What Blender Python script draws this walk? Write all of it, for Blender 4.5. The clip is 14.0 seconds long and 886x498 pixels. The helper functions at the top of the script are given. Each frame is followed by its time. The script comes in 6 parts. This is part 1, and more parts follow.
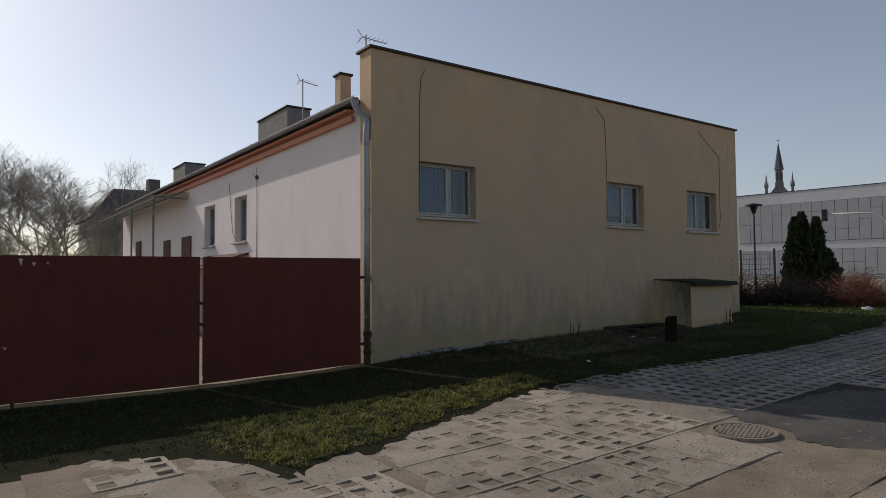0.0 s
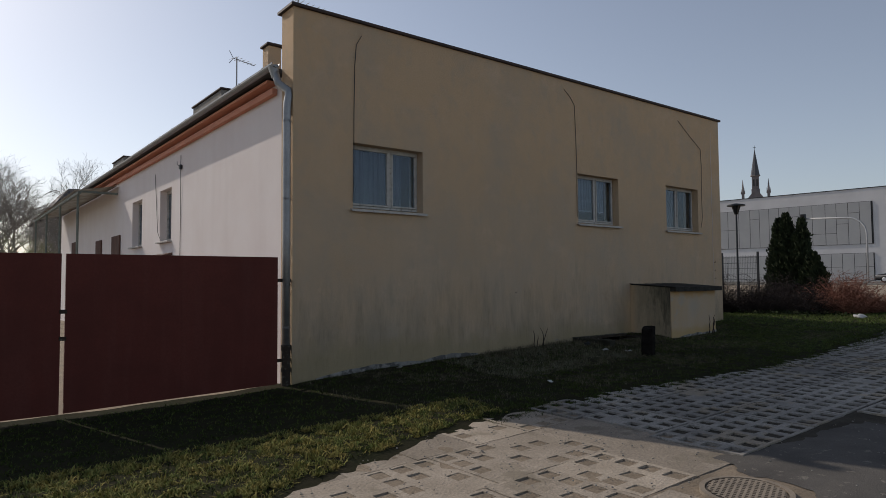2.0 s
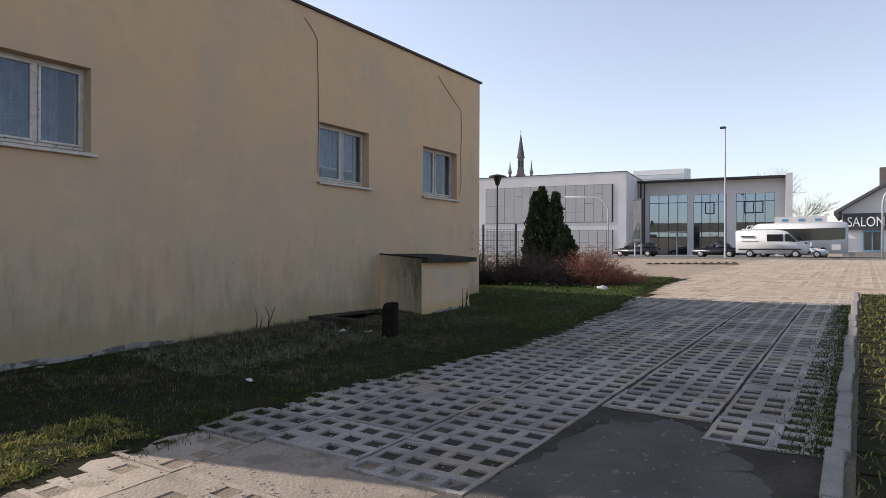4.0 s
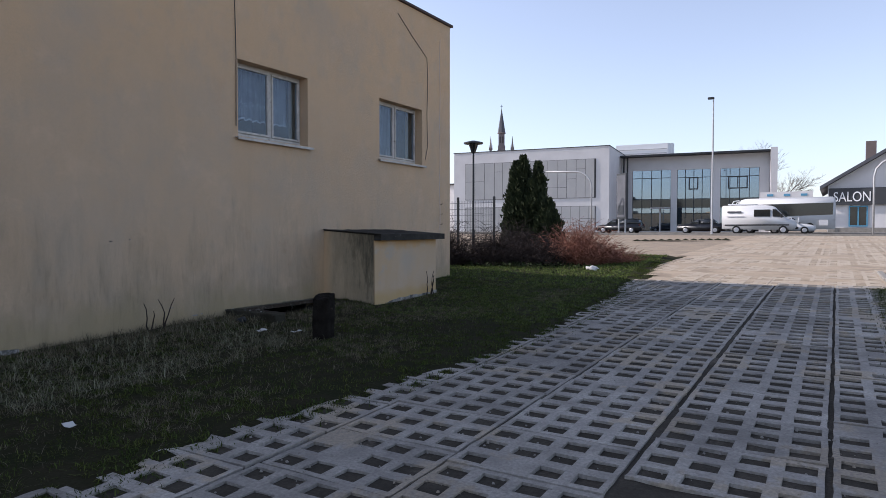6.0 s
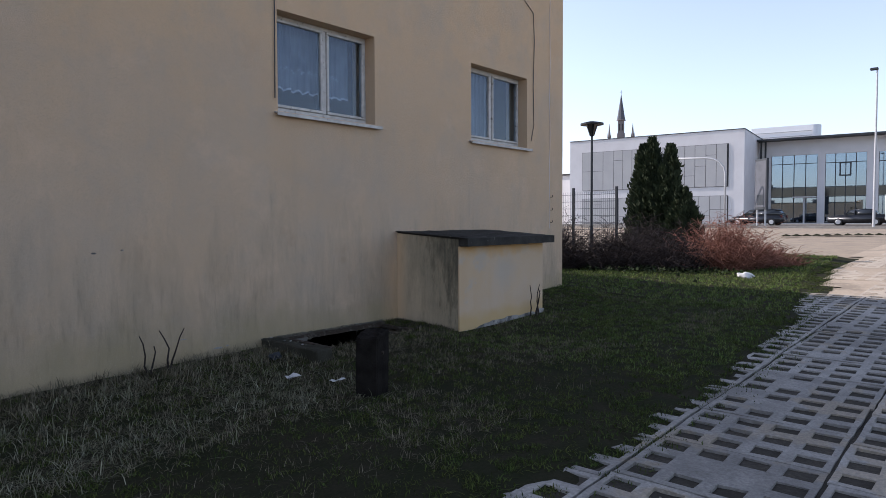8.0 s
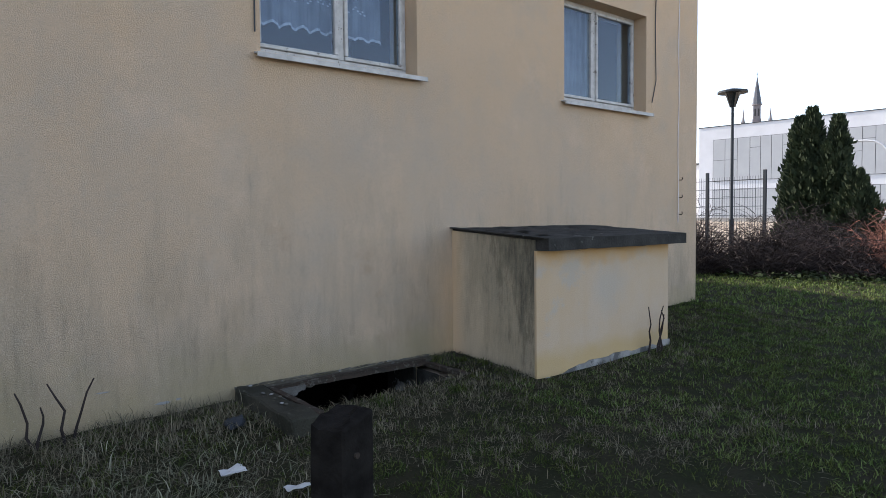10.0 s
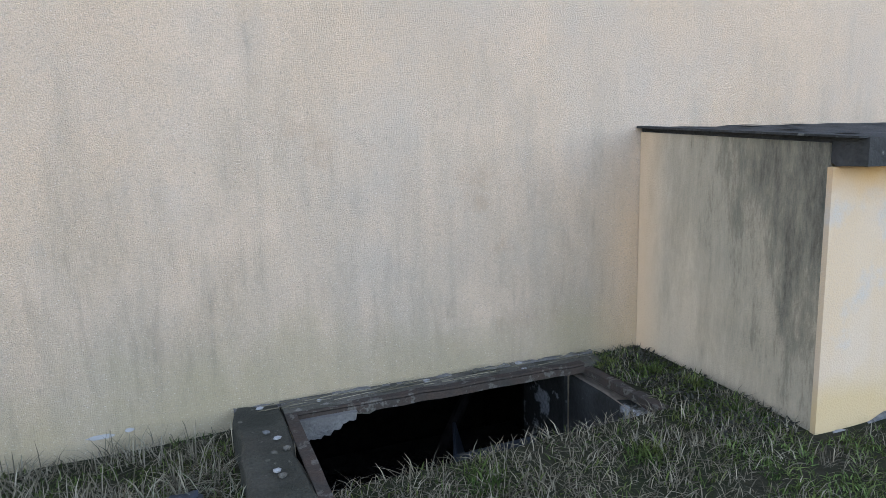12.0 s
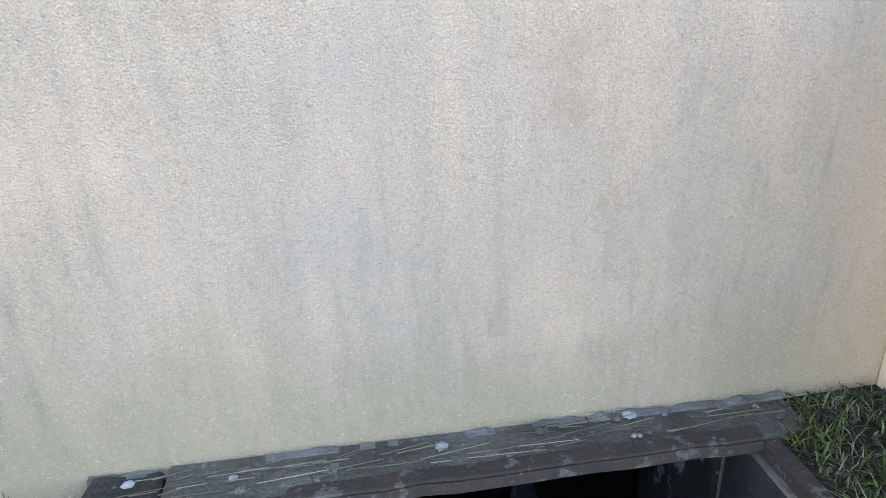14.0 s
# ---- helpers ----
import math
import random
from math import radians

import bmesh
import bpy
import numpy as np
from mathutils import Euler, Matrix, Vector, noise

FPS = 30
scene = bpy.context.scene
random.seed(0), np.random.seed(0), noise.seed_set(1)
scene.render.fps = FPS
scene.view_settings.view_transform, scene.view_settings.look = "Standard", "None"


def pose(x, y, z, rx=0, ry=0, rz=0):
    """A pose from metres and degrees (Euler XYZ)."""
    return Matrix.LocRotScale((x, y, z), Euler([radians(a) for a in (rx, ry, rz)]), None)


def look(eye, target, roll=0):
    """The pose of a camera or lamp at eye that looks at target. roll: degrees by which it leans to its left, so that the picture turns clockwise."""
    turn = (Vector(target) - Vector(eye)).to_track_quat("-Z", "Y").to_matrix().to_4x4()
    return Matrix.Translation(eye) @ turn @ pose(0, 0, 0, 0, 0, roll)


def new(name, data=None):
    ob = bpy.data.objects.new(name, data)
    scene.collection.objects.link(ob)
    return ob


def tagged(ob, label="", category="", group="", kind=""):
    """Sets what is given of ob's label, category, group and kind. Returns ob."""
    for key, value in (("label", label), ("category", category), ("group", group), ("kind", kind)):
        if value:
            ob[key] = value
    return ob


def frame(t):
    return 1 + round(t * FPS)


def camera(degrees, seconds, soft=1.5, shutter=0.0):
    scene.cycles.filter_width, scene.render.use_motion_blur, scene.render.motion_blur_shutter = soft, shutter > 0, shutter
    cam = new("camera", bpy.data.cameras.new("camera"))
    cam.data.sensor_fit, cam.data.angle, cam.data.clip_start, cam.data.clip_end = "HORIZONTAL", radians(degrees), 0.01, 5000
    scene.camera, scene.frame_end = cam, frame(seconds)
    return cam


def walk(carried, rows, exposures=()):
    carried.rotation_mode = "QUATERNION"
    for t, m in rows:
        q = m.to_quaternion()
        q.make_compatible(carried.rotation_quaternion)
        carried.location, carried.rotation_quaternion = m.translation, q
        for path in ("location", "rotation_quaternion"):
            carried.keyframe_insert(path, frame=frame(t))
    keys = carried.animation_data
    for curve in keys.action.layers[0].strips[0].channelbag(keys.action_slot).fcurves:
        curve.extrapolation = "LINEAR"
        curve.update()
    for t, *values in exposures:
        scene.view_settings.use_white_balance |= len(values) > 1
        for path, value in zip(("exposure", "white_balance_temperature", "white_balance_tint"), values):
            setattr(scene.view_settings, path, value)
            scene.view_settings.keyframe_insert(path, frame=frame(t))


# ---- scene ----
cam = camera(68.8, 14.0, soft=0.7)
METRES, EYE, TILT, LEAN, TURN = 16.207, 1.7, 0.0, 0.0, -36.2
ROWS = [
    (0.0, 0.0, 0.0, 0.0, 0.02, 2.33, 0.52),
    (0.5, 0.0078, 0.0294, -0.001, -0.31, 2.61, 0.51),
    (1.0, 0.0217, 0.0602, -0.0019, -0.42, 2.7, 0.53),
    (1.5, 0.032, 0.087, -0.0027, -0.52, 2.75, 0.45),
    (2.0, 0.0424, 0.118, -0.0032, -1.72, 2.82, 0.43),
    (2.5, 0.0581, 0.1476, -0.0043, -4.44, 2.88, 0.32),
    (3.0, 0.077, 0.1794, -0.0066, -9.34, 2.84, 0.23),
    (3.5, 0.1005, 0.212, -0.0061, -15.02, 1.87, 0.05),
    (4.0, 0.1209, 0.2425, -0.0065, -20.82, 0.24, -0.23),
    (4.2, 0.1288, 0.2553, -0.0067, -22.8, 0.08, -0.25),
    (6.3, 0.2081, 0.3986, -0.0092, -22.0, -2.54, 0.02),
    (6.5, 0.2157, 0.4122, -0.0091, -21.01, -3.39, 0.06),
    (7.0, 0.2338, 0.4487, -0.006, -17.53, -3.59, 0.13),
    (7.5, 0.2473, 0.4842, -0.0042, -14.56, -3.45, 0.28),
    (8.0, 0.2624, 0.5225, -0.0015, -12.35, -2.45, 0.24),
    (8.2, 0.2681, 0.5373, -0.001, -11.25, -1.8, 0.25),
    (10.5, 0.3279, 0.7069, -0.004, 1.56, -3.46, 0.93),
    (11.0, 0.3315, 0.7429, -0.0054, 6.01, -3.97, 1.16),
    (11.5, 0.3304, 0.7845, -0.0099, 10.79, -5.5, 1.34),
    (12.0, 0.3266, 0.8213, -0.0129, 14.04, -9.19, 1.51),
    (12.5, 0.3236, 0.8577, -0.0158, 16.08, -12.96, 1.74),
    (13.0, 0.3163, 0.8886, -0.0153, 19.28, -17.71, 1.94),
    (13.5, 0.3139, 0.9089, -0.0153, 23.81, -22.13, 2.18),
    (14.0, 0.3177, 0.9197, -0.0127, 28.08, -23.11, 2.38),
]
EXPOSURES = [(0.0, -0.65, 6400, 12), (1.5, -0.6, 6400, 12), (3.0, -0.25, 6450, 15), (4.0, 0.47, 6450, 16), (6.5, 0.47, 5950, 18), (8.0, 0.7, 5950, 18),
             (10.5, 1.58, 6080, 13), (11.5, 2.18, 5950, 14), (12.5, 2.82, 5780, 13), (14.0, 3.07, 5700, 13)]
walk(cam, [(t, pose(0, 0, EYE, TILT, LEAN, TURN) @ pose(METRES * x, METRES * y, METRES * z, 90 + pitch, roll, yaw)) for t, x, y, z, yaw, pitch, roll in ROWS],
     exposures=EXPOSURES)

# ---- sun, sky ----
SUN_EL, SUN_ROT = radians(33.8), radians(-14.3)
world = bpy.data.worlds.new("sky")
scene.world = world
world.use_nodes = True
wn = world.node_tree.nodes
sky = wn.new("ShaderNodeTexSky")
sky.sky_type = "NISHITA"
sky.sun_disc = False
sky.sun_elevation, sky.sun_rotation = SUN_EL, SUN_ROT
sky.altitude, sky.air_density, sky.dust_density, sky.ozone_density = 100, 1.0, 0.9, 1.0
wn["Background"].inputs["Strength"].default_value = 0.15
haze = wn.new("ShaderNodeHueSaturation")
haze.inputs["Saturation"].default_value = 0.66
world.node_tree.links.new(sky.outputs["Color"], haze.inputs["Color"])
world.node_tree.links.new(haze.outputs["Color"], wn["Background"].inputs["Color"])
sun_data = bpy.data.lights.new("sun", "SUN")
sun_data.energy, sun_data.angle, sun_data.color = 4.1, radians(0.6), (1.0, 0.90, 0.77)
sun = new("sun", sun_data)
sun_way = Vector((math.sin(SUN_ROT) * math.cos(SUN_EL), math.cos(SUN_ROT) * math.cos(SUN_EL), math.sin(SUN_EL)))
sun.matrix_world = look(sun_way * 60, (0, 0, 0))


# ---- materials ----
def material(name, colour, rough=0.8, metal=0.0, second=None, scale=4.0, grain=0.0, grain_scale=60.0, bump=0.0, bump_scale=80.0,
             streak=None, streak_amount=0.5, streak_scale=1.6, streak_lo=0.5, spot=None, spot_scale=3.0, spot_edge=0.62, random_tone=0.0, spec=0.18, island=0.0):
    m = bpy.data.materials.new(name)
    m.use_nodes = True
    n, l = m.node_tree.nodes, m.node_tree.links
    b = n["Principled BSDF"]
    b.inputs["Roughness"].default_value, b.inputs["Metallic"].default_value = rough, metal
    b.inputs["Specular IOR Level"].default_value = spec
    tc = n.new("ShaderNodeTexCoord")
    geo = n.new("ShaderNodeNewGeometry")
    where = geo.outputs["Position"]

    def noise_at(s, detail=5.0, stretch=None, rough_=0.55):
        t = n.new("ShaderNodeTexNoise")
        t.inputs["Scale"].default_value, t.inputs["Detail"].default_value, t.inputs["Roughness"].default_value = s, detail, rough_
        if stretch:
            mp = n.new("ShaderNodeMapping")
            mp.inputs["Scale"].default_value = stretch
            l.new(where, mp.inputs["Vector"])
            l.new(mp.outputs["Vector"], t.inputs["Vector"])
        else:
            l.new(where, t.inputs["Vector"])
        return t.outputs["Fac"]

    def ramp(fac, lo, hi):
        r = n.new("ShaderNodeMapRange")
        r.inputs["From Min"].default_value, r.inputs["From Max"].default_value = lo, hi
        l.new(fac, r.inputs["Value"])
        return r.outputs["Result"]

    def mix(fac, a, c, mode="MIX"):
        x = n.new("ShaderNodeMix")
        x.data_type, x.blend_type = "RGBA", mode
        for s, v in ((0, fac), (6, a), (7, c)):
            if hasattr(v, "links"):
                l.new(v, x.inputs[s])
            else:
                x.inputs[s].default_value = v if s == 0 else (*v, 1)
        return x.outputs[2]

    col = colour
    if second:
        col = mix(ramp(noise_at(scale), 0.35, 0.65), col, second)
    if streak:
        f = ramp(noise_at(streak_scale, 6.0, (3.2, 3.2, 0.28)), streak_lo, streak_lo + 0.28)
        g = n.new("ShaderNodeMath")
        g.operation = "MULTIPLY"
        l.new(f, g.inputs[0])
        g.inputs[1].default_value = streak_amount
        col = mix(g.outputs[0], col, streak)
    if spot:
        col = mix(ramp(noise_at(spot_scale, 8.0, None, 0.65), spot_edge, spot_edge + 0.05), col, spot)
    if grain:
        f = ramp(noise_at(grain_scale, 3.0), 0.3, 0.7)
        dark = tuple(c * (1 - grain) for c in (colour if not second else [0.5 * (p + q) for p, q in zip(colour, second)]))
        g = n.new("ShaderNodeMath")
        g.operation = "MULTIPLY"
        l.new(f, g.inputs[0])
        g.inputs[1].default_value = 0.6
        col = mix(g.outputs[0], col, dark)
    if island:
        hs, mr_ = n.new("ShaderNodeHueSaturation"), n.new("ShaderNodeMapRange")
        mr_.inputs["To Min"].default_value, mr_.inputs["To Max"].default_value = 1 - island, 1 + island
        l.new(geo.outputs["Random Per Island"], mr_.inputs["Value"])
        l.new(mr_.outputs["Result"], hs.inputs["Value"])
        l.new(col, hs.inputs["Color"])
        col = hs.outputs["Color"]
    if random_tone:
        oi = n.new("ShaderNodeObjectInfo")
        hsv = n.new("ShaderNodeHueSaturation")
        r = n.new("ShaderNodeMapRange")
        r.inputs["To Min"].default_value, r.inputs["To Max"].default_value = 1 - random_tone, 1 + random_tone
        l.new(oi.outputs["Random"], r.inputs["Value"])
        l.new(r.outputs["Result"], hsv.inputs["Value"])
        if hasattr(col, "links"):
            l.new(col, hsv.inputs["Color"])
        else:
            hsv.inputs["Color"].default_value = (*col, 1)
        col = hsv.outputs["Color"]
    if hasattr(col, "links"):
        l.new(col, b.inputs["Base Color"])
    else:
        b.inputs["Base Color"].default_value = (*col, 1)
    if bump:
        bp = n.new("ShaderNodeBump")
        bp.inputs["Strength"].default_value, bp.inputs["Distance"].default_value = min(bump, 1.0), 0.012
        l.new(noise_at(bump_scale, 4.0), bp.inputs["Height"])
        l.new(bp.outputs["Normal"], b.inputs["Normal"])
    return m


def glass(name, tint=(0.75, 0.82, 0.86), see=0.6, rough=0.03):
    m = bpy.data.materials.new(name)
    m.use_nodes = True
    n, l = m.node_tree.nodes, m.node_tree.links
    n.remove(n["Principled BSDF"])
    t, g, mx = n.new("ShaderNodeBsdfTransparent"), n.new("ShaderNodeBsdfGlossy"), n.new("ShaderNodeMixShader")
    lw, pw = n.new("ShaderNodeLayerWeight"), n.new("ShaderNodeMath")
    lw.inputs["Blend"].default_value = 0.5
    pw.operation = "POWER"
    pw.inputs[1].default_value = 3.5
    l.new(lw.outputs["Facing"], pw.inputs[0])
    mr = n.new("ShaderNodeMapRange")
    mr.inputs["To Min"].default_value, mr.inputs["To Max"].default_value = 1 - see, 1 - 0.7 * see
    l.new(pw.outputs[0], mr.inputs["Value"])
    t.inputs["Color"].default_value = (*tint, 1)
    g.inputs["Color"].default_value, g.inputs["Roughness"].default_value = (*tint, 1), rough
    l.new(mr.outputs["Result"], mx.inputs[0])
    l.new(t.outputs[0], mx.inputs[1])
    l.new(g.outputs[0], mx.inputs[2])
    l.new(mx.outputs[0], n["Material Output"].inputs["Surface"])
    return m


M = {}
M["ochre"] = material("ochre_plaster", (0.68, 0.50, 0.33), 0.92, second=(0.70, 0.535, 0.375), scale=1.1, streak=(0.49, 0.40, 0.29), streak_amount=0.3, streak_scale=2.6,
                      grain=0.5, grain_scale=240, bump=1.0, bump_scale=230, spot=(0.62, 0.45, 0.30), spot_scale=1.2, spot_edge=0.64)


def weather(m):
    """Damp ochre tide mark along the foot and grey algae blotches on the render, which darkens downwards."""
    n, l = m.node_tree.nodes, m.node_tree.links
    b = n["Principled BSDF"]
    old = b.inputs["Base Color"].links[0].from_socket
    geo = n.new("ShaderNodeNewGeometry")
    sep = n.new("ShaderNodeSeparateXYZ")
    l.new(geo.outputs["Position"], sep.inputs[0])

    def tex(scale, stretch):
        mp, t = n.new("ShaderNodeMapping"), n.new("ShaderNodeTexNoise")
        mp.inputs["Scale"].default_value = stretch
        t.inputs["Scale"].default_value, t.inputs["Detail"].default_value, t.inputs["Roughness"].default_value = scale, 8, 0.65
        l.new(geo.outputs["Position"], mp.inputs["Vector"])
        l.new(mp.outputs["Vector"], t.inputs["Vector"])
        return t.outputs["Fac"]

    def math_(op, a, c):
        x = n.new("ShaderNodeMath")
        x.operation = op
        for k, v in enumerate((a, c)):
            if hasattr(v, "links"):
                l.new(v, x.inputs[k])
            else:
                x.inputs[k].default_value = v
        return x.outputs[0]

    def rng(v, a, c):
        x = n.new("ShaderNodeMapRange")
        x.inputs["From Min"].default_value, x.inputs["From Max"].default_value = a, c
        l.new(v, x.inputs["Value"])
        return x.outputs["Result"]

    def mix(f, a, col):
        x = n.new("ShaderNodeMix")
        x.data_type = "RGBA"
        l.new(f, x.inputs[0])
        l.new(a, x.inputs[6])
        x.inputs[7].default_value = (*col, 1)
        return x.outputs[2]
    # warmer ochre mixed in higher up, and in the corner beside the cellar box
    upper_ochre = rng(math_("ADD", sep.outputs["Z"], math_("MULTIPLY", tex(0.7, (1, 1, 1)), 2.2)), 3.0, 5.4)
    old = mix(math_("MULTIPLY", upper_ochre, 0.55), old, (0.73, 0.50, 0.29))
    # broad faded blotches, cool grey and warm
    grey = rng(tex(0.9, (1, 1, 0.8)), 0.47, 0.66)
    old = mix(math_("MULTIPLY", grey, 0.55), old, (0.50, 0.415, 0.32))
    small = rng(tex(3.2, (1.2, 1.2, 0.9)), 0.5, 0.7)
    old = mix(math_("MULTIPLY", small, 0.45), old, (0.48, 0.405, 0.315))
    warm = rng(tex(1.7, (1, 1, 1.1)), 0.56, 0.72)
    old = mix(math_("MULTIPLY", warm, 0.5), old, (0.74, 0.545, 0.38))
    # algae: runs from about chest height, with the tone darkening towards the foot
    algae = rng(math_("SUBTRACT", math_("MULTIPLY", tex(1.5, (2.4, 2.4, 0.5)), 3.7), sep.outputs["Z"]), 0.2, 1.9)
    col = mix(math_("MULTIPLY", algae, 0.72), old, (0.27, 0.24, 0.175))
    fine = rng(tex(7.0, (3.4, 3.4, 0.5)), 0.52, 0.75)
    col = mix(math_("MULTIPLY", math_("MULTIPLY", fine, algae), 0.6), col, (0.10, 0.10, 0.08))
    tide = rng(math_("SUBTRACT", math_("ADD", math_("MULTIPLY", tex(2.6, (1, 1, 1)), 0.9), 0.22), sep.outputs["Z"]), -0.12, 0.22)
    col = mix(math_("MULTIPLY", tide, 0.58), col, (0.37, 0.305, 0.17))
    corner = math_("MULTIPLY", rng(math_("ADD", sep.outputs["X"], math_("MULTIPLY", tex(2.0, (1, 1, 0.4)), 0.25)), 14.12, 14.34), rng(sep.outputs["Z"], 1.5, 1.1))
    corner = math_("MULTIPLY", corner, rng(sep.outputs["X"], 14.4, 14.3))
    col = mix(math_("MULTIPLY", corner, 0.45), col, (0.70, 0.48, 0.27))
    # roughcast relief put into the colour: shaded pits and lit grit
    pit_shade = rng(tex(105, (1, 1, 1.9)), 0.54, 0.64)
    col = mix(math_("MULTIPLY", pit_shade, 0.45), col, (0.27, 0.235, 0.18))
    grit_light = rng(tex(120, (1, 1, 1.7)), 0.42, 0.30)
    col = mix(math_("MULTIPLY", grit_light, 0.5), col, (0.82, 0.71, 0.58))
    flecks = rng(tex(34, (1, 1, 0.6)), 0.68, 0.73)
    col = mix(math_("MULTIPLY", flecks, 0.55), col, (0.16, 0.145, 0.11))
    l.new(col, b.inputs["Base Color"])


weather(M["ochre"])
M["pale"] = material("pale_plaster", (0.74, 0.675, 0.65), 0.9, second=(0.78, 0.73, 0.71), scale=1.3, streak=(0.58, 0.52, 0.49), streak_amount=0.3, streak_scale=0.7,
                     grain=0.08, grain_scale=120, bump=0.25, bump_scale=120)


def drip_stain(m):
    """Black rain stain that runs from under the slab's front corner and thins out towards the house wall."""
    n, l = m.node_tree.nodes, m.node_tree.links
    b = n["Principled BSDF"]
    old = b.inputs["Base Color"].links[0].from_socket
    geo, mp, t, sep = n.new("ShaderNodeNewGeometry"), n.new("ShaderNodeMapping"), n.new("ShaderNodeTexNoise"), n.new("ShaderNodeSeparateXYZ")
    mp.inputs["Scale"].default_value = (1.0, 4.6, 1.0)
    t.inputs["Scale"].default_value, t.inputs["Detail"].default_value, t.inputs["Roughness"].default_value = 2.0, 14, 0.82
    l.new(geo.outputs["Position"], mp.inputs["Vector"])
    l.new(mp.outputs["Vector"], t.inputs["Vector"])
    l.new(geo.outputs["Position"], sep.inputs[0])

    def step(v, a, c, lo, hi):
        x = n.new("ShaderNodeMapRange")
        x.inputs["From Min"].default_value, x.inputs["From Max"].default_value = a, c
        x.inputs["To Min"].default_value, x.inputs["To Max"].default_value = lo, hi
        l.new(v, x.inputs["Value"])
        return x.outputs["Result"]

    def add(p, q):
        x = n.new("ShaderNodeMath")
        x.operation = "ADD"
        l.new(p, x.inputs[0])
        l.new(q, x.inputs[1])
        return x.outputs[0]
    total = add(add(t.outputs["Fac"], step(sep.outputs["Y"], 9.3, 10.15, 0.13, -0.22)), step(sep.outputs["Z"], 0.5, 1.4, -0.07, 0.12))
    for lo, hi, amount, c in ((0.27, 0.60, 0.8, (0.215, 0.19, 0.13)), (0.52, 0.78, 0.85, (0.045, 0.044, 0.035))):
        x = n.new("ShaderNodeMix")
        x.data_type = "RGBA"
        l.new(step(total, lo, hi, 0.0, amount), x.inputs[0])
        l.new(old, x.inputs[6])
        x.inputs[7].default_value = (*c, 1)
        old = x.outputs[2]
    # clean ochre strip in the inner corner
    x = n.new("ShaderNodeMix")
    x.data_type = "RGBA"
    l.new(step(sep.outputs["Y"], 10.08, 10.24, 0.0, 0.55), x.inputs[0])
    l.new(old, x.inputs[6])
    x.inputs[7].default_value = (0.66, 0.46, 0.27, 1)
    l.new(x.outputs[2], b.inputs["Base Color"])


M["box_front"] = material("box_plaster", (0.50, 0.375, 0.24), 0.9, second=(0.49, 0.395, 0.295), scale=2.2, spot=(0.42, 0.37, 0.30), spot_scale=1.3, spot_edge=0.56, streak=(0.46, 0.30, 0.13), streak_amount=0.35, streak_scale=1.2, grain=0.12, grain_scale=160, bump=0.35, bump_scale=150)


def front_stain(m):
    """Rusty ochre runs below the slab and above the footing, and a grey scuffed patch in the middle of the box's front."""
    n, l = m.node_tree.nodes, m.node_tree.links
    b = n["Principled BSDF"]
    old = b.inputs["Base Color"].links[0].from_socket
    geo, sep, t = n.new("ShaderNodeNewGeometry"), n.new("ShaderNodeSeparateXYZ"), n.new("ShaderNodeTexNoise")
    t.inputs["Scale"].default_value, t.inputs["Detail"].default_value = 3.0, 9
    l.new(geo.outputs["Position"], sep.inputs[0])
    l.new(geo.outputs["Position"], t.inputs["Vector"])
    wob, far, dist = n.new("ShaderNodeMath"), n.new("ShaderNodeVectorMath"), n.new("ShaderNodeMath")
    wob.operation = "MULTIPLY_ADD"
    wob.inputs[1].default_value = 0.35
    l.new(t.outputs["Fac"], wob.inputs[0])
    l.new(sep.outputs["Z"], wob.inputs[2])
    far.operation = "DISTANCE"
    far.inputs[1].default_value = (15.2, 9.235, 1.02)
    l.new(geo.outputs["Position"], far.inputs[0])
    dist.operation = "MULTIPLY_ADD"
    dist.inputs[1].default_value = 0.5
    l.new(t.outputs["Fac"], dist.inputs[0])
    l.new(far.outputs["Value"], dist.inputs[2])
    for v, a, c, amount, colour in ((wob.outputs[0], 1.42, 1.56, 0.7, (0.50, 0.28, 0.08)), (wob.outputs[0], 0.80, 0.66, 0.6, (0.44, 0.31, 0.12)), (dist.outputs[0], 0.55, 0.36, 0.6, (0.40, 0.36, 0.30))):
        r, x = n.new("ShaderNodeMapRange"), n.new("ShaderNodeMix")
        r.inputs["From Min"].default_value, r.inputs["From Max"].default_value, r.inputs["To Max"].default_value = a, c, amount
        l.new(v, r.inputs["Value"])
        x.data_type = "RGBA"
        l.new(r.outputs["Result"], x.inputs[0])
        l.new(old, x.inputs[6])
        x.inputs[7].default_value = (*colour, 1)
        old = x.outputs[2]
    l.new(old, b.inputs["Base Color"])


front_stain(M["box_front"])
M["box_side"] = material("stained_plaster", (0.52, 0.41, 0.275), 0.9, second=(0.45, 0.375, 0.27), scale=2.5, grain=0.2, grain_scale=160, bump=0.5, bump_scale=150)
drip_stain(M["box_side"])
M["slab"] = material("mossy_concrete", (0.055, 0.052, 0.047), 0.95, second=(0.025, 0.025, 0.022), scale=7, spot=(0.15, 0.145, 0.13), spot_scale=9, spot_edge=0.62, grain=0.3, bump=0.8, bump_scale=50)
M["church_stone"] = material("weathered_brick_stone", (0.22, 0.20, 0.20), 0.9, second=(0.17, 0.15, 0.15), scale=0.8)
M["mortar"] = material("crumbling_mortar", (0.19, 0.18, 0.16), 0.95, second=(0.10, 0.095, 0.085), scale=9, grain=0.4, grain_scale=90, bump=0.8, bump_scale=70)
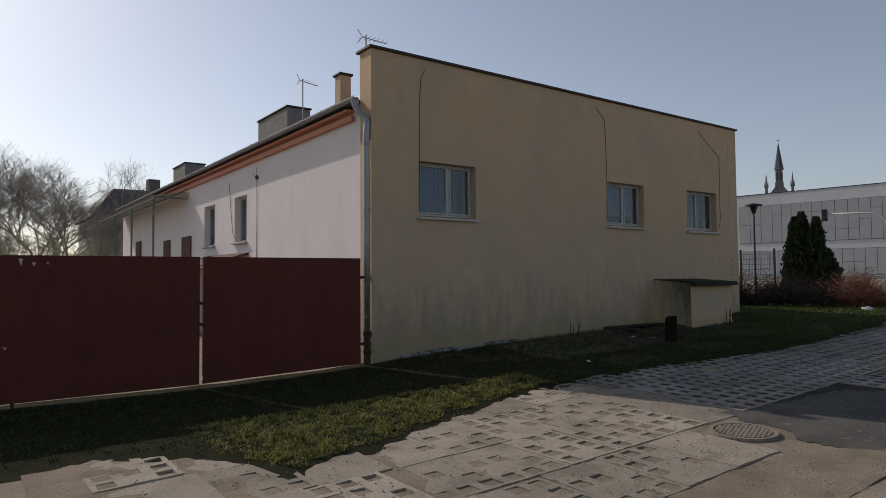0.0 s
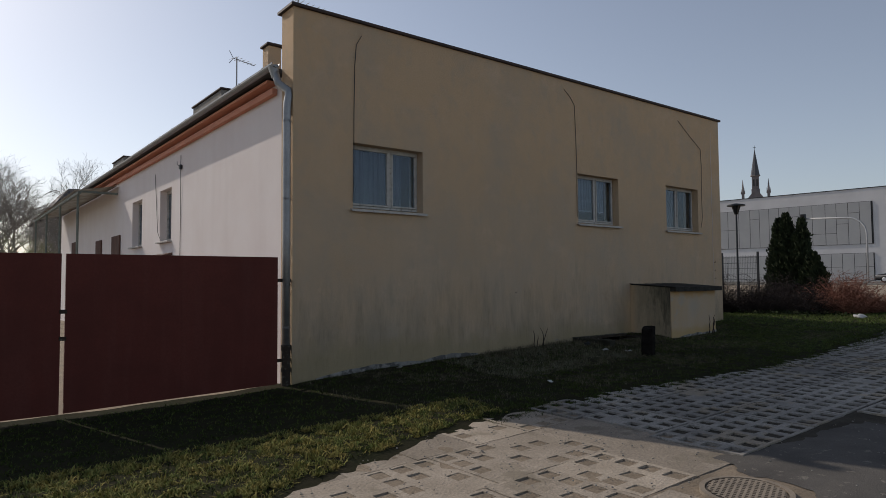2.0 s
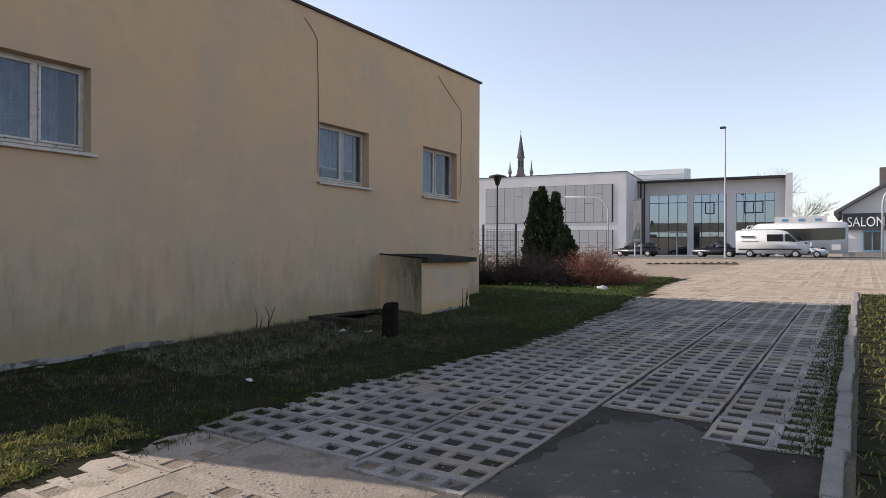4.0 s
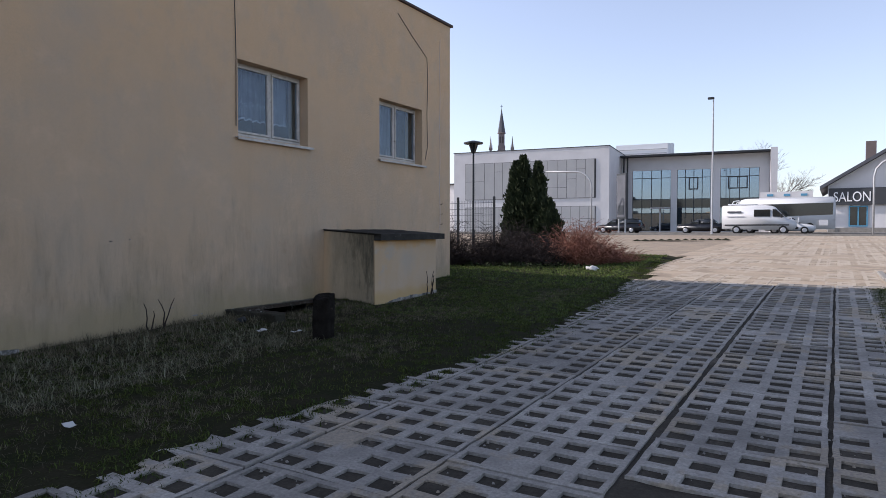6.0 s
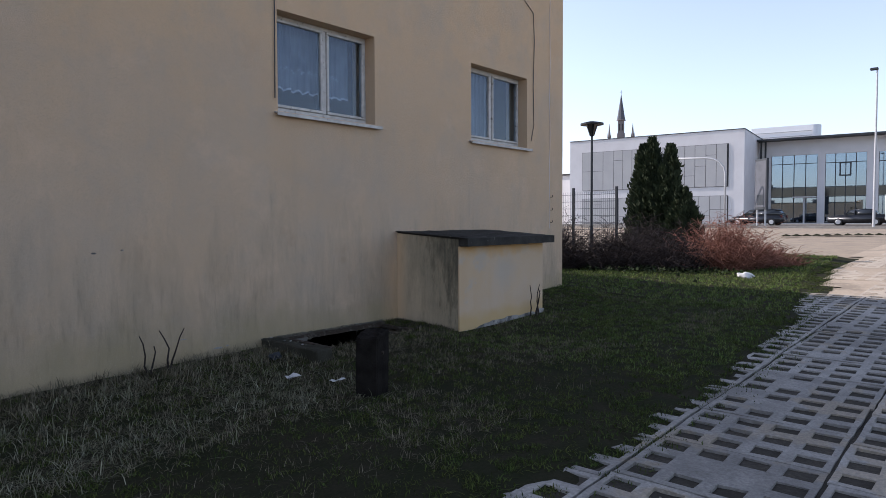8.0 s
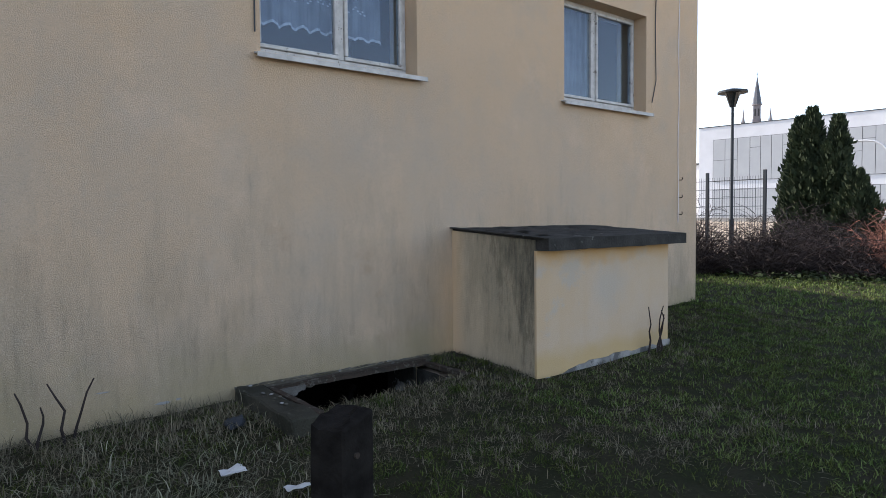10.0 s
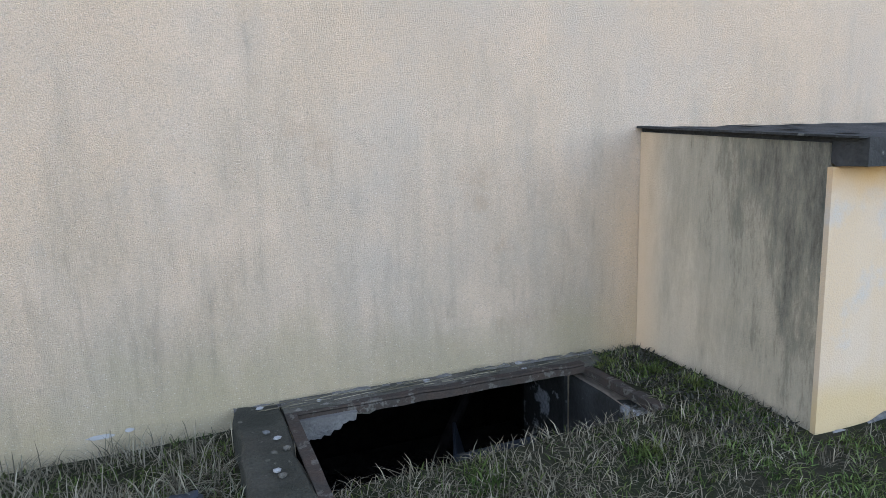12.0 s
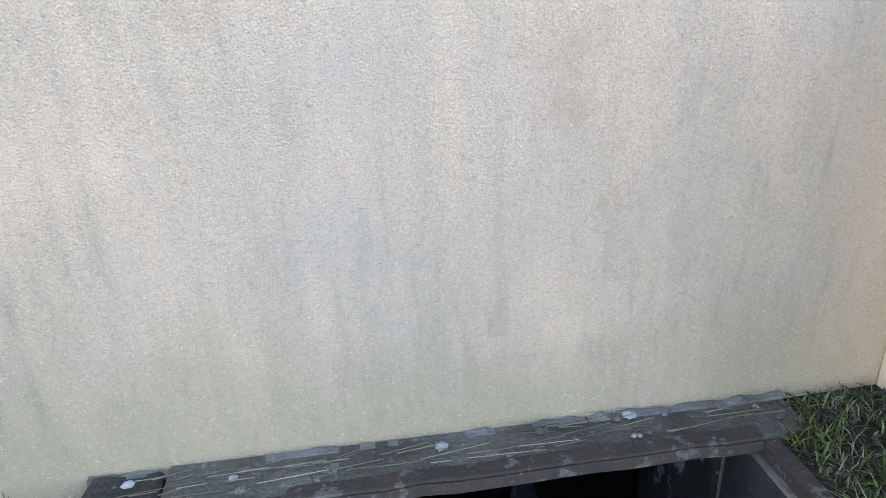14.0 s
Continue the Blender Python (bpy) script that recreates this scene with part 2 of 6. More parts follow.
M["concrete"] = material("old_concrete", (0.115, 0.105, 0.085), 0.95, second=(0.05, 0.05, 0.036), scale=5, spot=(0.17, 0.16, 0.135), spot_scale=22, spot_edge=0.59, grain=0.35, grain_scale=90, bump=0.8, bump_scale=70)
M["curb"] = material("mossy_curb_concrete", (0.060, 0.056, 0.042), 0.95, second=(0.030, 0.031, 0.022), scale=6, spot=(0.12, 0.11, 0.09), spot_scale=26, spot_edge=0.63, grain=0.45, grain_scale=110, bump=1.0, bump_scale=80)
M["plate"] = material("paving_concrete", (0.38, 0.36, 0.325), 0.95, second=(0.245, 0.23, 0.21), scale=3.4, grain=0.5, grain_scale=48, spot=(0.36, 0.31, 0.24), spot_scale=1.5, spot_edge=0.53, bump=1.0, bump_scale=38, random_tone=0.2)
M["dirt"] = material("sandy_dirt", (0.34, 0.275, 0.20), 0.97, second=(0.24, 0.2, 0.155), scale=1.4, grain=0.45, grain_scale=38, spot=(0.16, 0.14, 0.11), spot_scale=2.6, spot_edge=0.62, bump=1.0, bump_scale=34)
M["dirt_dark"] = material("cell_dirt", (0.29, 0.235, 0.175), 0.98, second=(0.19, 0.155, 0.115), scale=2.2, grain=0.45, grain_scale=45, spot=(0.30, 0.245, 0.18), spot_scale=0.8, spot_edge=0.52, bump=1.0, bump_scale=40)
# darker copy of the cell dirt, with the house's shade in the colour
M["bed_dark"] = material("shaded_cell_dirt", (0.088, 0.078, 0.064), 0.98, second=(0.05, 0.046, 0.038), scale=2.6, grain=0.45, grain_scale=45, spot=(0.13, 0.115, 0.095), spot_scale=1.1, spot_edge=0.62, bump=1.0, bump_scale=40, spec=0.05)
M["soil"] = material("dark_soil", (0.036, 0.032, 0.021), 0.98, second=(0.022, 0.026, 0.013), spec=0.03, scale=3.0, grain=0.4, grain_scale=45, bump=1.0, bump_scale=30)
M["asphalt"] = material("asphalt", (0.12, 0.112, 0.102), 0.95, second=(0.08, 0.075, 0.07), scale=2.0, spot=(0.21, 0.19, 0.165), spot_scale=11, spot_edge=0.6, grain=0.4, grain_scale=90, bump=0.7, bump_scale=90)
M["gate"] = material("oxblood_paint", (0.115, 0.027, 0.020), 0.6, second=(0.088, 0.021, 0.016), scale=1.7, streak=(0.13, 0.05, 0.04), streak_amount=0.4, grain=0.15, grain_scale=40, bump=0.1, bump_scale=20)
M["white_paint"] = material("old_white_paint", (0.54, 0.525, 0.49), 0.7, second=(0.40, 0.385, 0.36), scale=12, spot=(0.20, 0.175, 0.15), spot_scale=18, spot_edge=0.60, bump=0.2, bump_scale=60)
M["zinc"] = material("zinc", (0.36, 0.37, 0.38), 0.5, metal=0.75, second=(0.28, 0.29, 0.30), scale=5, grain=0.2, grain_scale=30)
M["flashing"] = material("dark_flashing", (0.075, 0.05, 0.042), 0.6, second=(0.05, 0.04, 0.038), scale=4)
M["canopy"] = material("weathered_sheet", (0.38, 0.37, 0.34), 0.7, second=(0.26, 0.24, 0.21), scale=2.5, spot=(0.24, 0.14, 0.09), spot_scale=3, spot_edge=0.6)
M["canopy_steel"] = material("grey_green_paint", (0.20, 0.23, 0.20), 0.6, second=(0.14, 0.16, 0.14), scale=6)
M["fascia"] = material("orange_fascia", (0.66, 0.29, 0.19), 0.75, second=(0.56, 0.25, 0.165), scale=3, grain=0.2, grain_scale=30)
M["roofing"] = material("bitumen_roof", (0.085, 0.08, 0.078), 0.9, second=(0.06, 0.058, 0.057), scale=2, bump=0.4, bump_scale=40)
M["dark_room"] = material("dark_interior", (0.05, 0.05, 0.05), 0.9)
M["lace_hem"] = material("lace_hem", (0.50, 0.51, 0.53), 0.9, second=(0.36, 0.37, 0.39), scale=30)
M["drape"] = material("grey_blue_drape", (0.10, 0.115, 0.135), 0.9, second=(0.06, 0.07, 0.085), scale=5)
M["lace"] = material("lace_curtain", (0.23, 0.245, 0.265), 0.9, second=(0.15, 0.16, 0.18), scale=7, grain=0.3, grain_scale=90, bump=0.2, bump_scale=40)
M["glass"] = glass("window_glass", (0.80, 0.86, 0.92), 0.96)
M["facade_glass"] = glass("facade_glass", (0.50, 0.60, 0.70), 0.55, 0.02)
# char of the post; the same black carries the cellar shaft's darkness
M["black"] = material("charred_and_shaft_dark", (0.010, 0.009, 0.008), 0.95, second=(0.02, 0.018, 0.016), scale=9, spec=0.03, bump=0.8, bump_scale=40)
M["rust"] = material("rusty_steel", (0.058, 0.041, 0.030), 0.95, second=(0.040, 0.036, 0.029), scale=14, grain=0.5, grain_scale=120, spot=(0.115, 0.105, 0.088), spot_scale=20, spot_edge=0.56, bump=0.4, bump_scale=60)
M["iron"] = material("dusty_cast_iron", (0.20, 0.17, 0.135), 0.85, second=(0.30, 0.25, 0.195), scale=5, grain=0.3, bump=0.4, bump_scale=60)
M["light_concrete"] = material("kerb_concrete", (0.30, 0.285, 0.26), 0.95, second=(0.22, 0.21, 0.19), scale=3, grain=0.35, grain_scale=60, bump=0.8, bump_scale=50)
M["whitewash"] = material("flaking_whitewash", (0.33, 0.32, 0.30), 0.9, second=(0.17, 0.168, 0.16), scale=6, spot=(0.10, 0.10, 0.095), spot_scale=5, spot_edge=0.52, bump=0.6, bump_scale=30)
# pale paint flakes over a base darkened with the shaft's shade
M["shaft_paint"] = material("flaking_limewash_with_shade", (0.050, 0.048, 0.042), 0.95, second=(0.024, 0.024, 0.020), scale=5, spot=(0.36, 0.36, 0.35), spot_scale=4.5, spot_edge=0.53, grain=0.3, grain_scale=60, bump=0.9, bump_scale=40)
M["grey_panel"] = material("grey_panel", (0.40, 0.40, 0.395), 0.6, second=(0.37, 0.37, 0.37), scale=0.7)
M["white_wall"] = material("white_render", (0.62, 0.61, 0.61), 0.85, second=(0.57, 0.56, 0.56), scale=0.6)
M["grey_wall"] = material("grey_render", (0.60, 0.60, 0.61), 0.85, second=(0.56, 0.56, 0.57), scale=0.6)
M["joint"] = material("dark_joint", (0.05, 0.05, 0.05), 0.8)
M["dark_frame"] = material("anthracite_frame", (0.04, 0.045, 0.05), 0.5)
M["brick"] = material("red_brick", (0.14, 0.115, 0.11), 0.9, second=(0.165, 0.135, 0.13), scale=0.8)
M["slate"] = material("slate_roof", (0.10, 0.105, 0.12), 0.7, second=(0.08, 0.085, 0.095), scale=1.5)
M["car_black"] = material("black_car_paint", (0.012, 0.013, 0.016), 0.25, spec=0.6)
M["car_white"] = material("white_car_paint", (0.60, 0.61, 0.62), 0.3, spec=0.5)
M["tyre"] = material("tyre_rubber", (0.02, 0.02, 0.02), 0.8)
M["rim"] = material("alloy_rim", (0.5, 0.5, 0.52), 0.35, metal=0.8)
M["car_glass"] = material("tinted_glass", (0.015, 0.018, 0.02), 0.08, spec=0.7)
M["pole"] = material("galvanised_pole", (0.42, 0.43, 0.44), 0.55, metal=0.2, second=(0.36, 0.37, 0.38), scale=3)
M["bark"] = material("bark", (0.15, 0.13, 0.11), 0.95, second=(0.10, 0.085, 0.07), scale=6)
M["twig_grey"] = material("grey_twigs", (0.36, 0.325, 0.28), 0.95, second=(0.25, 0.22, 0.19), scale=2)
M["twig_olive"] = material("budding_twigs", (0.34, 0.34, 0.21), 0.95, second=(0.24, 0.23, 0.15), scale=1.5)
# leaf green darkened to carry the house shadow over the bed
M["ivy"] = material("ivy_leaves", (0.020, 0.030, 0.014), 0.8, second=(0.035, 0.045, 0.02), scale=5, spec=0.06, island=0.5)
# warmer, paler paving copy: worn and dusty, with sunlight put into the colour
M["worn_lit_plate"] = material("worn_dusty_lit_paving", (0.40, 0.345, 0.28), 0.95, second=(0.31, 0.265, 0.21), scale=2.2, grain=0.5, grain_scale=48, spot=(0.25, 0.215, 0.165), spot_scale=1.3, spot_edge=0.56, bump=1.0, bump_scale=38, random_tone=0.2)
M["sand"] = material("blown_sand", (0.41, 0.335, 0.25), 0.97, second=(0.31, 0.255, 0.19), scale=0.8, grain=0.4, grain_scale=30, spot=(0.25, 0.205, 0.155), spot_scale=0.9, spot_edge=0.55, bump=0.9, bump_scale=25)
M["sand_plate"] = material("sandy_paving", (0.45, 0.385, 0.30), 0.95, second=(0.38, 0.325, 0.26), scale=1.2, grain=0.4, grain_scale=40, spot=(0.33, 0.285, 0.23), spot_scale=0.7, spot_edge=0.6, bump=0.8, bump_scale=38, random_tone=0.15)
M["twig_red"] = material("red_twigs", (0.27, 0.125, 0.085), 0.85, second=(0.15, 0.07, 0.052), scale=5)
M["twig_dark"] = material("brown_twigs", (0.026, 0.021, 0.020), 0.9, second=(0.040, 0.030, 0.027), scale=4)
M["cypress"] = material("cypress_foliage", (0.028, 0.04, 0.022), 0.85, second=(0.05, 0.065, 0.03), scale=5)
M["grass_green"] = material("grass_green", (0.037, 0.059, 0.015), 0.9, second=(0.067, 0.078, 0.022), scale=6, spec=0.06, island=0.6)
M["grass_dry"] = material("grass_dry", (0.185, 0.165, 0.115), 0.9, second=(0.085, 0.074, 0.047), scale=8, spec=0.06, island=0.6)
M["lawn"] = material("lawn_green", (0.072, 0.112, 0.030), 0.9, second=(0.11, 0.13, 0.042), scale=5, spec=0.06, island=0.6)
# brighter, yellower grass copy with the sunlight put into its colour
M["grass_lit"] = material("grass_lit_yellow", (0.17, 0.16, 0.05), 0.85, second=(0.11, 0.12, 0.035), scale=4)
M["straw"] = material("pale_straw", (0.20, 0.195, 0.14), 0.9, second=(0.12, 0.125, 0.075), scale=7, spec=0.06, island=0.6)
M["leaf"] = material("weed_leaf", (0.13, 0.16, 0.045), 0.8, second=(0.30, 0.24, 0.075), scale=9, spec=0.08, island=0.5)
M["paper"] = material("litter_white", (0.48, 0.48, 0.47), 0.8)
M["sign_dark"] = material("sign_anthracite", (0.06, 0.063, 0.068), 0.6)
M["sign_white"] = material("sign_white", (0.8, 0.8, 0.8), 0.6)
M["sign_blue"] = material("sign_blue", (0.10, 0.28, 0.42), 0.6)
M["sign_blue_grey"] = material("blue_grey_plastic", (0.036, 0.043, 0.05), 0.6, second=(0.027, 0.031, 0.036), scale=6)
M["tile_red"] = material("brown_tiles", (0.13, 0.075, 0.06), 0.85, second=(0.10, 0.06, 0.05), scale=3)


# ---- mesh helpers ----
def bbox(bm, x0, x1, y0, y1, z0, z1, bevel=0.0):
    r = bmesh.ops.create_cube(bm, size=1.0)
    vs = r["verts"]
    for v in vs:
        v.co = Vector((x0 + (v.co.x + 0.5) * (x1 - x0), y0 + (v.co.y + 0.5) * (y1 - y0), z0 + (v.co.z + 0.5) * (z1 - z0)))
    if bevel:
        es = {e for v in vs for e in v.link_edges}
        bmesh.ops.bevel(bm, geom=list(es), offset=bevel, segments=1, affect="EDGES")
    return vs


def rod(bm, a, b, r0, r1=None, seg=8, caps=True):
    a, b = Vector(a), Vector(b)
    r1 = r0 if r1 is None else r1
    d = b - a
    if d.length < 1e-6:
        return
    q = d.to_track_quat("Z", "Y")
    ring = []
    for p, r in ((a, r0), (b, r1)):
        ring.append([bm.verts.new(p + q @ Vector((r * math.cos(2 * math.pi * i / seg), r * math.sin(2 * math.pi * i / seg), 0))) for i in range(seg)])
    for i in range(seg):
        j = (i + 1) % seg
        bm.faces.new((ring[0][i], ring[0][j], ring[1][j], ring[1][i]))
    if caps:
        bm.faces.new(list(reversed(ring[0])))
        bm.faces.new(ring[1])


def tube(bm, pts, r, seg=8):
    """A round tube through points, one skin."""
    pts = [Vector(p) for p in pts]
    rings = []
    for i, p in enumerate(pts):
        d = (pts[min(i + 1, len(pts) - 1)] - pts[max(i - 1, 0)]).normalized()
        q = d.to_track_quat("Z", "Y")
        rings.append([bm.verts.new(p + q @ Vector((r * math.cos(2 * math.pi * k / seg), r * math.sin(2 * math.pi * k / seg), 0))) for k in range(seg)])
    for a, b in zip(rings, rings[1:]):
        best = min(range(seg), key=lambda s: sum((a[k].co - b[(k + s) % seg].co).length for k in range(0, seg, 2)))
        for k in range(seg):
            j = (k + 1) % seg
            bm.faces.new((a[k], a[j], b[(j + best) % seg], b[(k + best) % seg]))
    bm.faces.new(list(reversed(rings[0])))
    bm.faces.new(rings[-1])


def prism(bm, outline, y0, y1, axis="y"):
    """An outline of (a, z) pairs drawn out from y0 to y1 along an axis."""
    def at(a, c, z):
        return (a, c, z) if axis == "y" else (c, a, z)
    f = [bm.verts.new(at(a, y0, z)) for a, z in outline]
    g = [bm.verts.new(at(a, y1, z)) for a, z in outline]
    n = len(f)
    bm.faces.new(f)
    bm.faces.new(list(reversed(g)))
    for i in range(n):
        j = (i + 1) % n
        bm.faces.new((f[j], f[i], g[i], g[j]))
    bmesh.ops.recalc_face_normals(bm, faces=bm.faces[:])


def finish(name, bm, mat, parent=None, smooth=False, label=""):
    me = bpy.data.meshes.new(name)
    bm.to_mesh(me)
    bm.free()
    if smooth:
        me.shade_smooth()
    me.materials.append(mat)
    ob = new(name, me)
    if parent is not None:
        ob.parent = parent
    if label:
        ob["label"] = label
    return ob


def part(name, bm, mat, parent, label="", smooth=False):
    return finish(name, bm, mat, parent, smooth, label)


def block(name, mat, parent, x0, x1, y0, y1, z0, z1, bevel=0.0, label=""):
    bm = bmesh.new()
    bbox(bm, x0, x1, y0, y1, z0, z1, bevel)
    return part(name, bm, mat, parent, label)


def thing(name, label, category, group="", kind="", at=None):
    ob = new(name)
    ob.empty_display_size = 0.1
    if at is not None:
        ob.matrix_world = at
    return tagged(ob, label, category, group, kind)


def raw(name, verts, faces, mat, parent=None, smooth=False):
    me = bpy.data.meshes.new(name)
    me.from_pydata(verts, [], faces)
    me.update()
    if smooth:
        me.shade_smooth()
    me.materials.append(mat)
    ob = new(name, me)
    if parent is not None:
        ob.parent = parent
    return ob


def holed_wall(bm, a0, a1, z0, z1, c0, c1, holes, axis="x", step=None):
    """A wall from a0 to a1 and z0 to z1, thick from c0 to c1, with openings (a0, a1, z0, z1) through it."""
    aa = sorted({a0, a1, *[h[0] for h in holes], *[h[1] for h in holes]})
    zz = sorted({z0, z1, *[h[2] for h in holes], *[h[3] for h in holes]})
    seen = {}

    def v(a, c, z):
        k = (round(a, 5), round(c, 5), round(z, 5))
        if k not in seen:
            seen[k] = bm.verts.new((a, c, z) if axis == "x" else (c, a, z))
        return seen[k]

    def solid(i, j):
        if i < 0 or j < 0 or i >= len(aa) - 1 or j >= len(zz) - 1:
            return False
        a, z = (aa[i] + aa[i + 1]) / 2, (zz[j] + zz[j + 1]) / 2
        return not any(h[0] < a < h[1] and h[2] < z < h[3] for h in holes)
    for i in range(len(aa) - 1):
        for j in range(len(zz) - 1):
            if not solid(i, j):
                continue
            p, q, s, t = aa[i], aa[i + 1], zz[j], zz[j + 1]
            bm.faces.new((v(p, c0, s), v(q, c0, s), v(q, c0, t), v(p, c0, t)))
            bm.faces.new((v(p, c1, t), v(q, c1, t), v(q, c1, s), v(p, c1, s)))
            for di, dj, e in ((-1, 0, ((p, s), (p, t))), (1, 0, ((q, t), (q, s))), (0, -1, ((q, s), (p, s))), (0, 1, ((p, t), (q, t)))):
                if not solid(i + di, j + dj):
                    (a, z), (b, w) = e
                    bm.faces.new((v(a, c0, z), v(b, c0, w), v(b, c1, w), v(a, c1, z)))
    bmesh.ops.recalc_face_normals(bm, faces=bm.faces[:])


# ---- ground ----
def smooth_step(a, b, x):
    t = min(1.0, max(0.0, (x - a) / (b - a)))
    return t * t * (3 - 2 * t)


def level(x):
    if x < 3.4:
        return -0.034
    if x < 18:
        return 0.03 * (x - 4.53)
    return min(0.404 + 0.0215 * (x - 18), 1.15)


def ground_z(x, y):
    return level(x) + 0.09 * smooth_step(8.7, 10.2, y) * smooth_step(5.0, 7.5, x) * smooth_step(24, 19, x)


PIT = (12.46, 13.87, 9.66, 10.29)


def sheet(name, xs, ys, lift, mat, skip=None, parent=None, rough=0.0):
    verts = [(x, y, ground_z(x, y) + lift + rough * noise.noise((x * 2.1, y * 2.1, 3.0))) for x in xs for y in ys]
    n, faces = len(ys), []
    for i in range(len(xs) - 1):
        for j in range(n - 1):
            if skip and skip((xs[i] + xs[i + 1]) / 2, (ys[j] + ys[j + 1]) / 2):
                continue
            faces.append((i * n + j, (i + 1) * n + j, (i + 1) * n + j + 1, i * n + j + 1))
    return raw(name, verts, faces, mat, parent, True)


def in_pit(x, y):
    return PIT[0] < x < PIT[1] and PIT[2] < y < 11.6


gx = sorted({-2500.0, -400.0, -60.0, *np.arange(-20, 3.4, 2.0).tolist(), 3.4, *np.arange(4, 26, 0.5).tolist(), PIT[0], PIT[1], 18.0, *np.arange(26, 56, 3.0).tolist(), 52.7, 60.0, 120.0, 400.0, 2500.0})
gy = sorted({-2500.0, -300.0, -50.0, *np.arange(-20, 6, 2.0).tolist(), *np.arange(6, 12, 0.5).tolist(), PIT[2], 11.6, 14.0, 20.0, 30.0, 60.0, 300.0, 2500.0})
ground = tagged(sheet("ground", gx, gy, -0.03, M["dirt"], in_pit), "sandy dirt yard ground rising gently to the street", "ground", kind="structure")

# ---- gable building ----
WX0, WX1, WY, WTOP = 5.92, 18.36, 10.29, 5.92
WIN = [(6.97, 8.38, 2.84, 3.92), (12.52, 13.93, 2.87, 3.95), (15.82, 17.26, 2.86, 3.97)]
CELLAR = (12.5, 13.87, -0.45, 0.375)
bm = bmesh.new()
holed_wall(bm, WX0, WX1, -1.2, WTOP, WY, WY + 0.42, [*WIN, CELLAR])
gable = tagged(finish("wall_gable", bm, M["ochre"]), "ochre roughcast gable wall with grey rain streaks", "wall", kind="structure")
bm = bmesh.new()
SIDE = 5.98
SWIN = [(17.05, 18.05, 2.66, 3.92), (19.85, 20.95, 2.66, 3.92)]
holed_wall(bm, WY + 0.42, 34.0, -1.2, 4.95, SIDE, SIDE + 0.4, SWIN, axis="y")
tagged(finish("wall_side", bm, M["pale"]), "sunlit pale pinkish plastered long side wall", "wall", kind="structure")
bm = bmesh.new()
bbox(bm, WX1 - 0.4, WX1 - 0.02, WY + 0.42, 34, -1.2, 5.4)
tagged(finish("wall_east", bm, M["ochre"]), "plain ochre rear side wall of the long building", "wall", kind="structure")
bm = bmesh.new()
bbox(bm, SIDE, WX1 - 0.02, 34.0, 34.4, -1.2, 5.2)
tagged(finish("wall_north", bm, M["pale"]), "plain end wall closing the long building", "wall", kind="structure")
bm = bmesh.new()
prism(bm, [(5.70, 4.955), (WX1, 5.5), (WX1, 5.6), (5.70, 5.03)], WY + 0.43, 34.6)
tagged(finish("roof", bm, M["roofing"]), "dark low-pitched bitumen felt roof", "roof", kind="structure")
bm = bmesh.new()
bbox(bm, WX0 - 0.05, WX1 + 0.06, WY - 0.05, WY + 0.50, WTOP, WTOP + 0.05, 0.006)
tagged(finish("trim", bm, M["flashing"]), "thin dark brown metal parapet capping", "capping", kind="structure")
bm = bmesh.new()
prism(bm, [(5.89, 4.70), (5.976, 4.70), (5.976, 4.80), (5.89, 4.80)], WY + 0.72, 34.5)
prism(bm, [(5.80, 4.87), (5.976, 4.87), (5.976, 4.915), (5.80, 4.915)], WY + 0.72, 34.5)
tagged(finish("trim", bm, M["fascia"]), "orange painted boxed eaves board", "eaves", kind="structure")
bm = bmesh.new()
bbox(bm, 6.4, 17.6, 11.0, 33.9, 2.2, 2.3)
tagged(finish("floor", bm, M["dark_room"]), "plain floor inside the house", "floor", kind="structure")


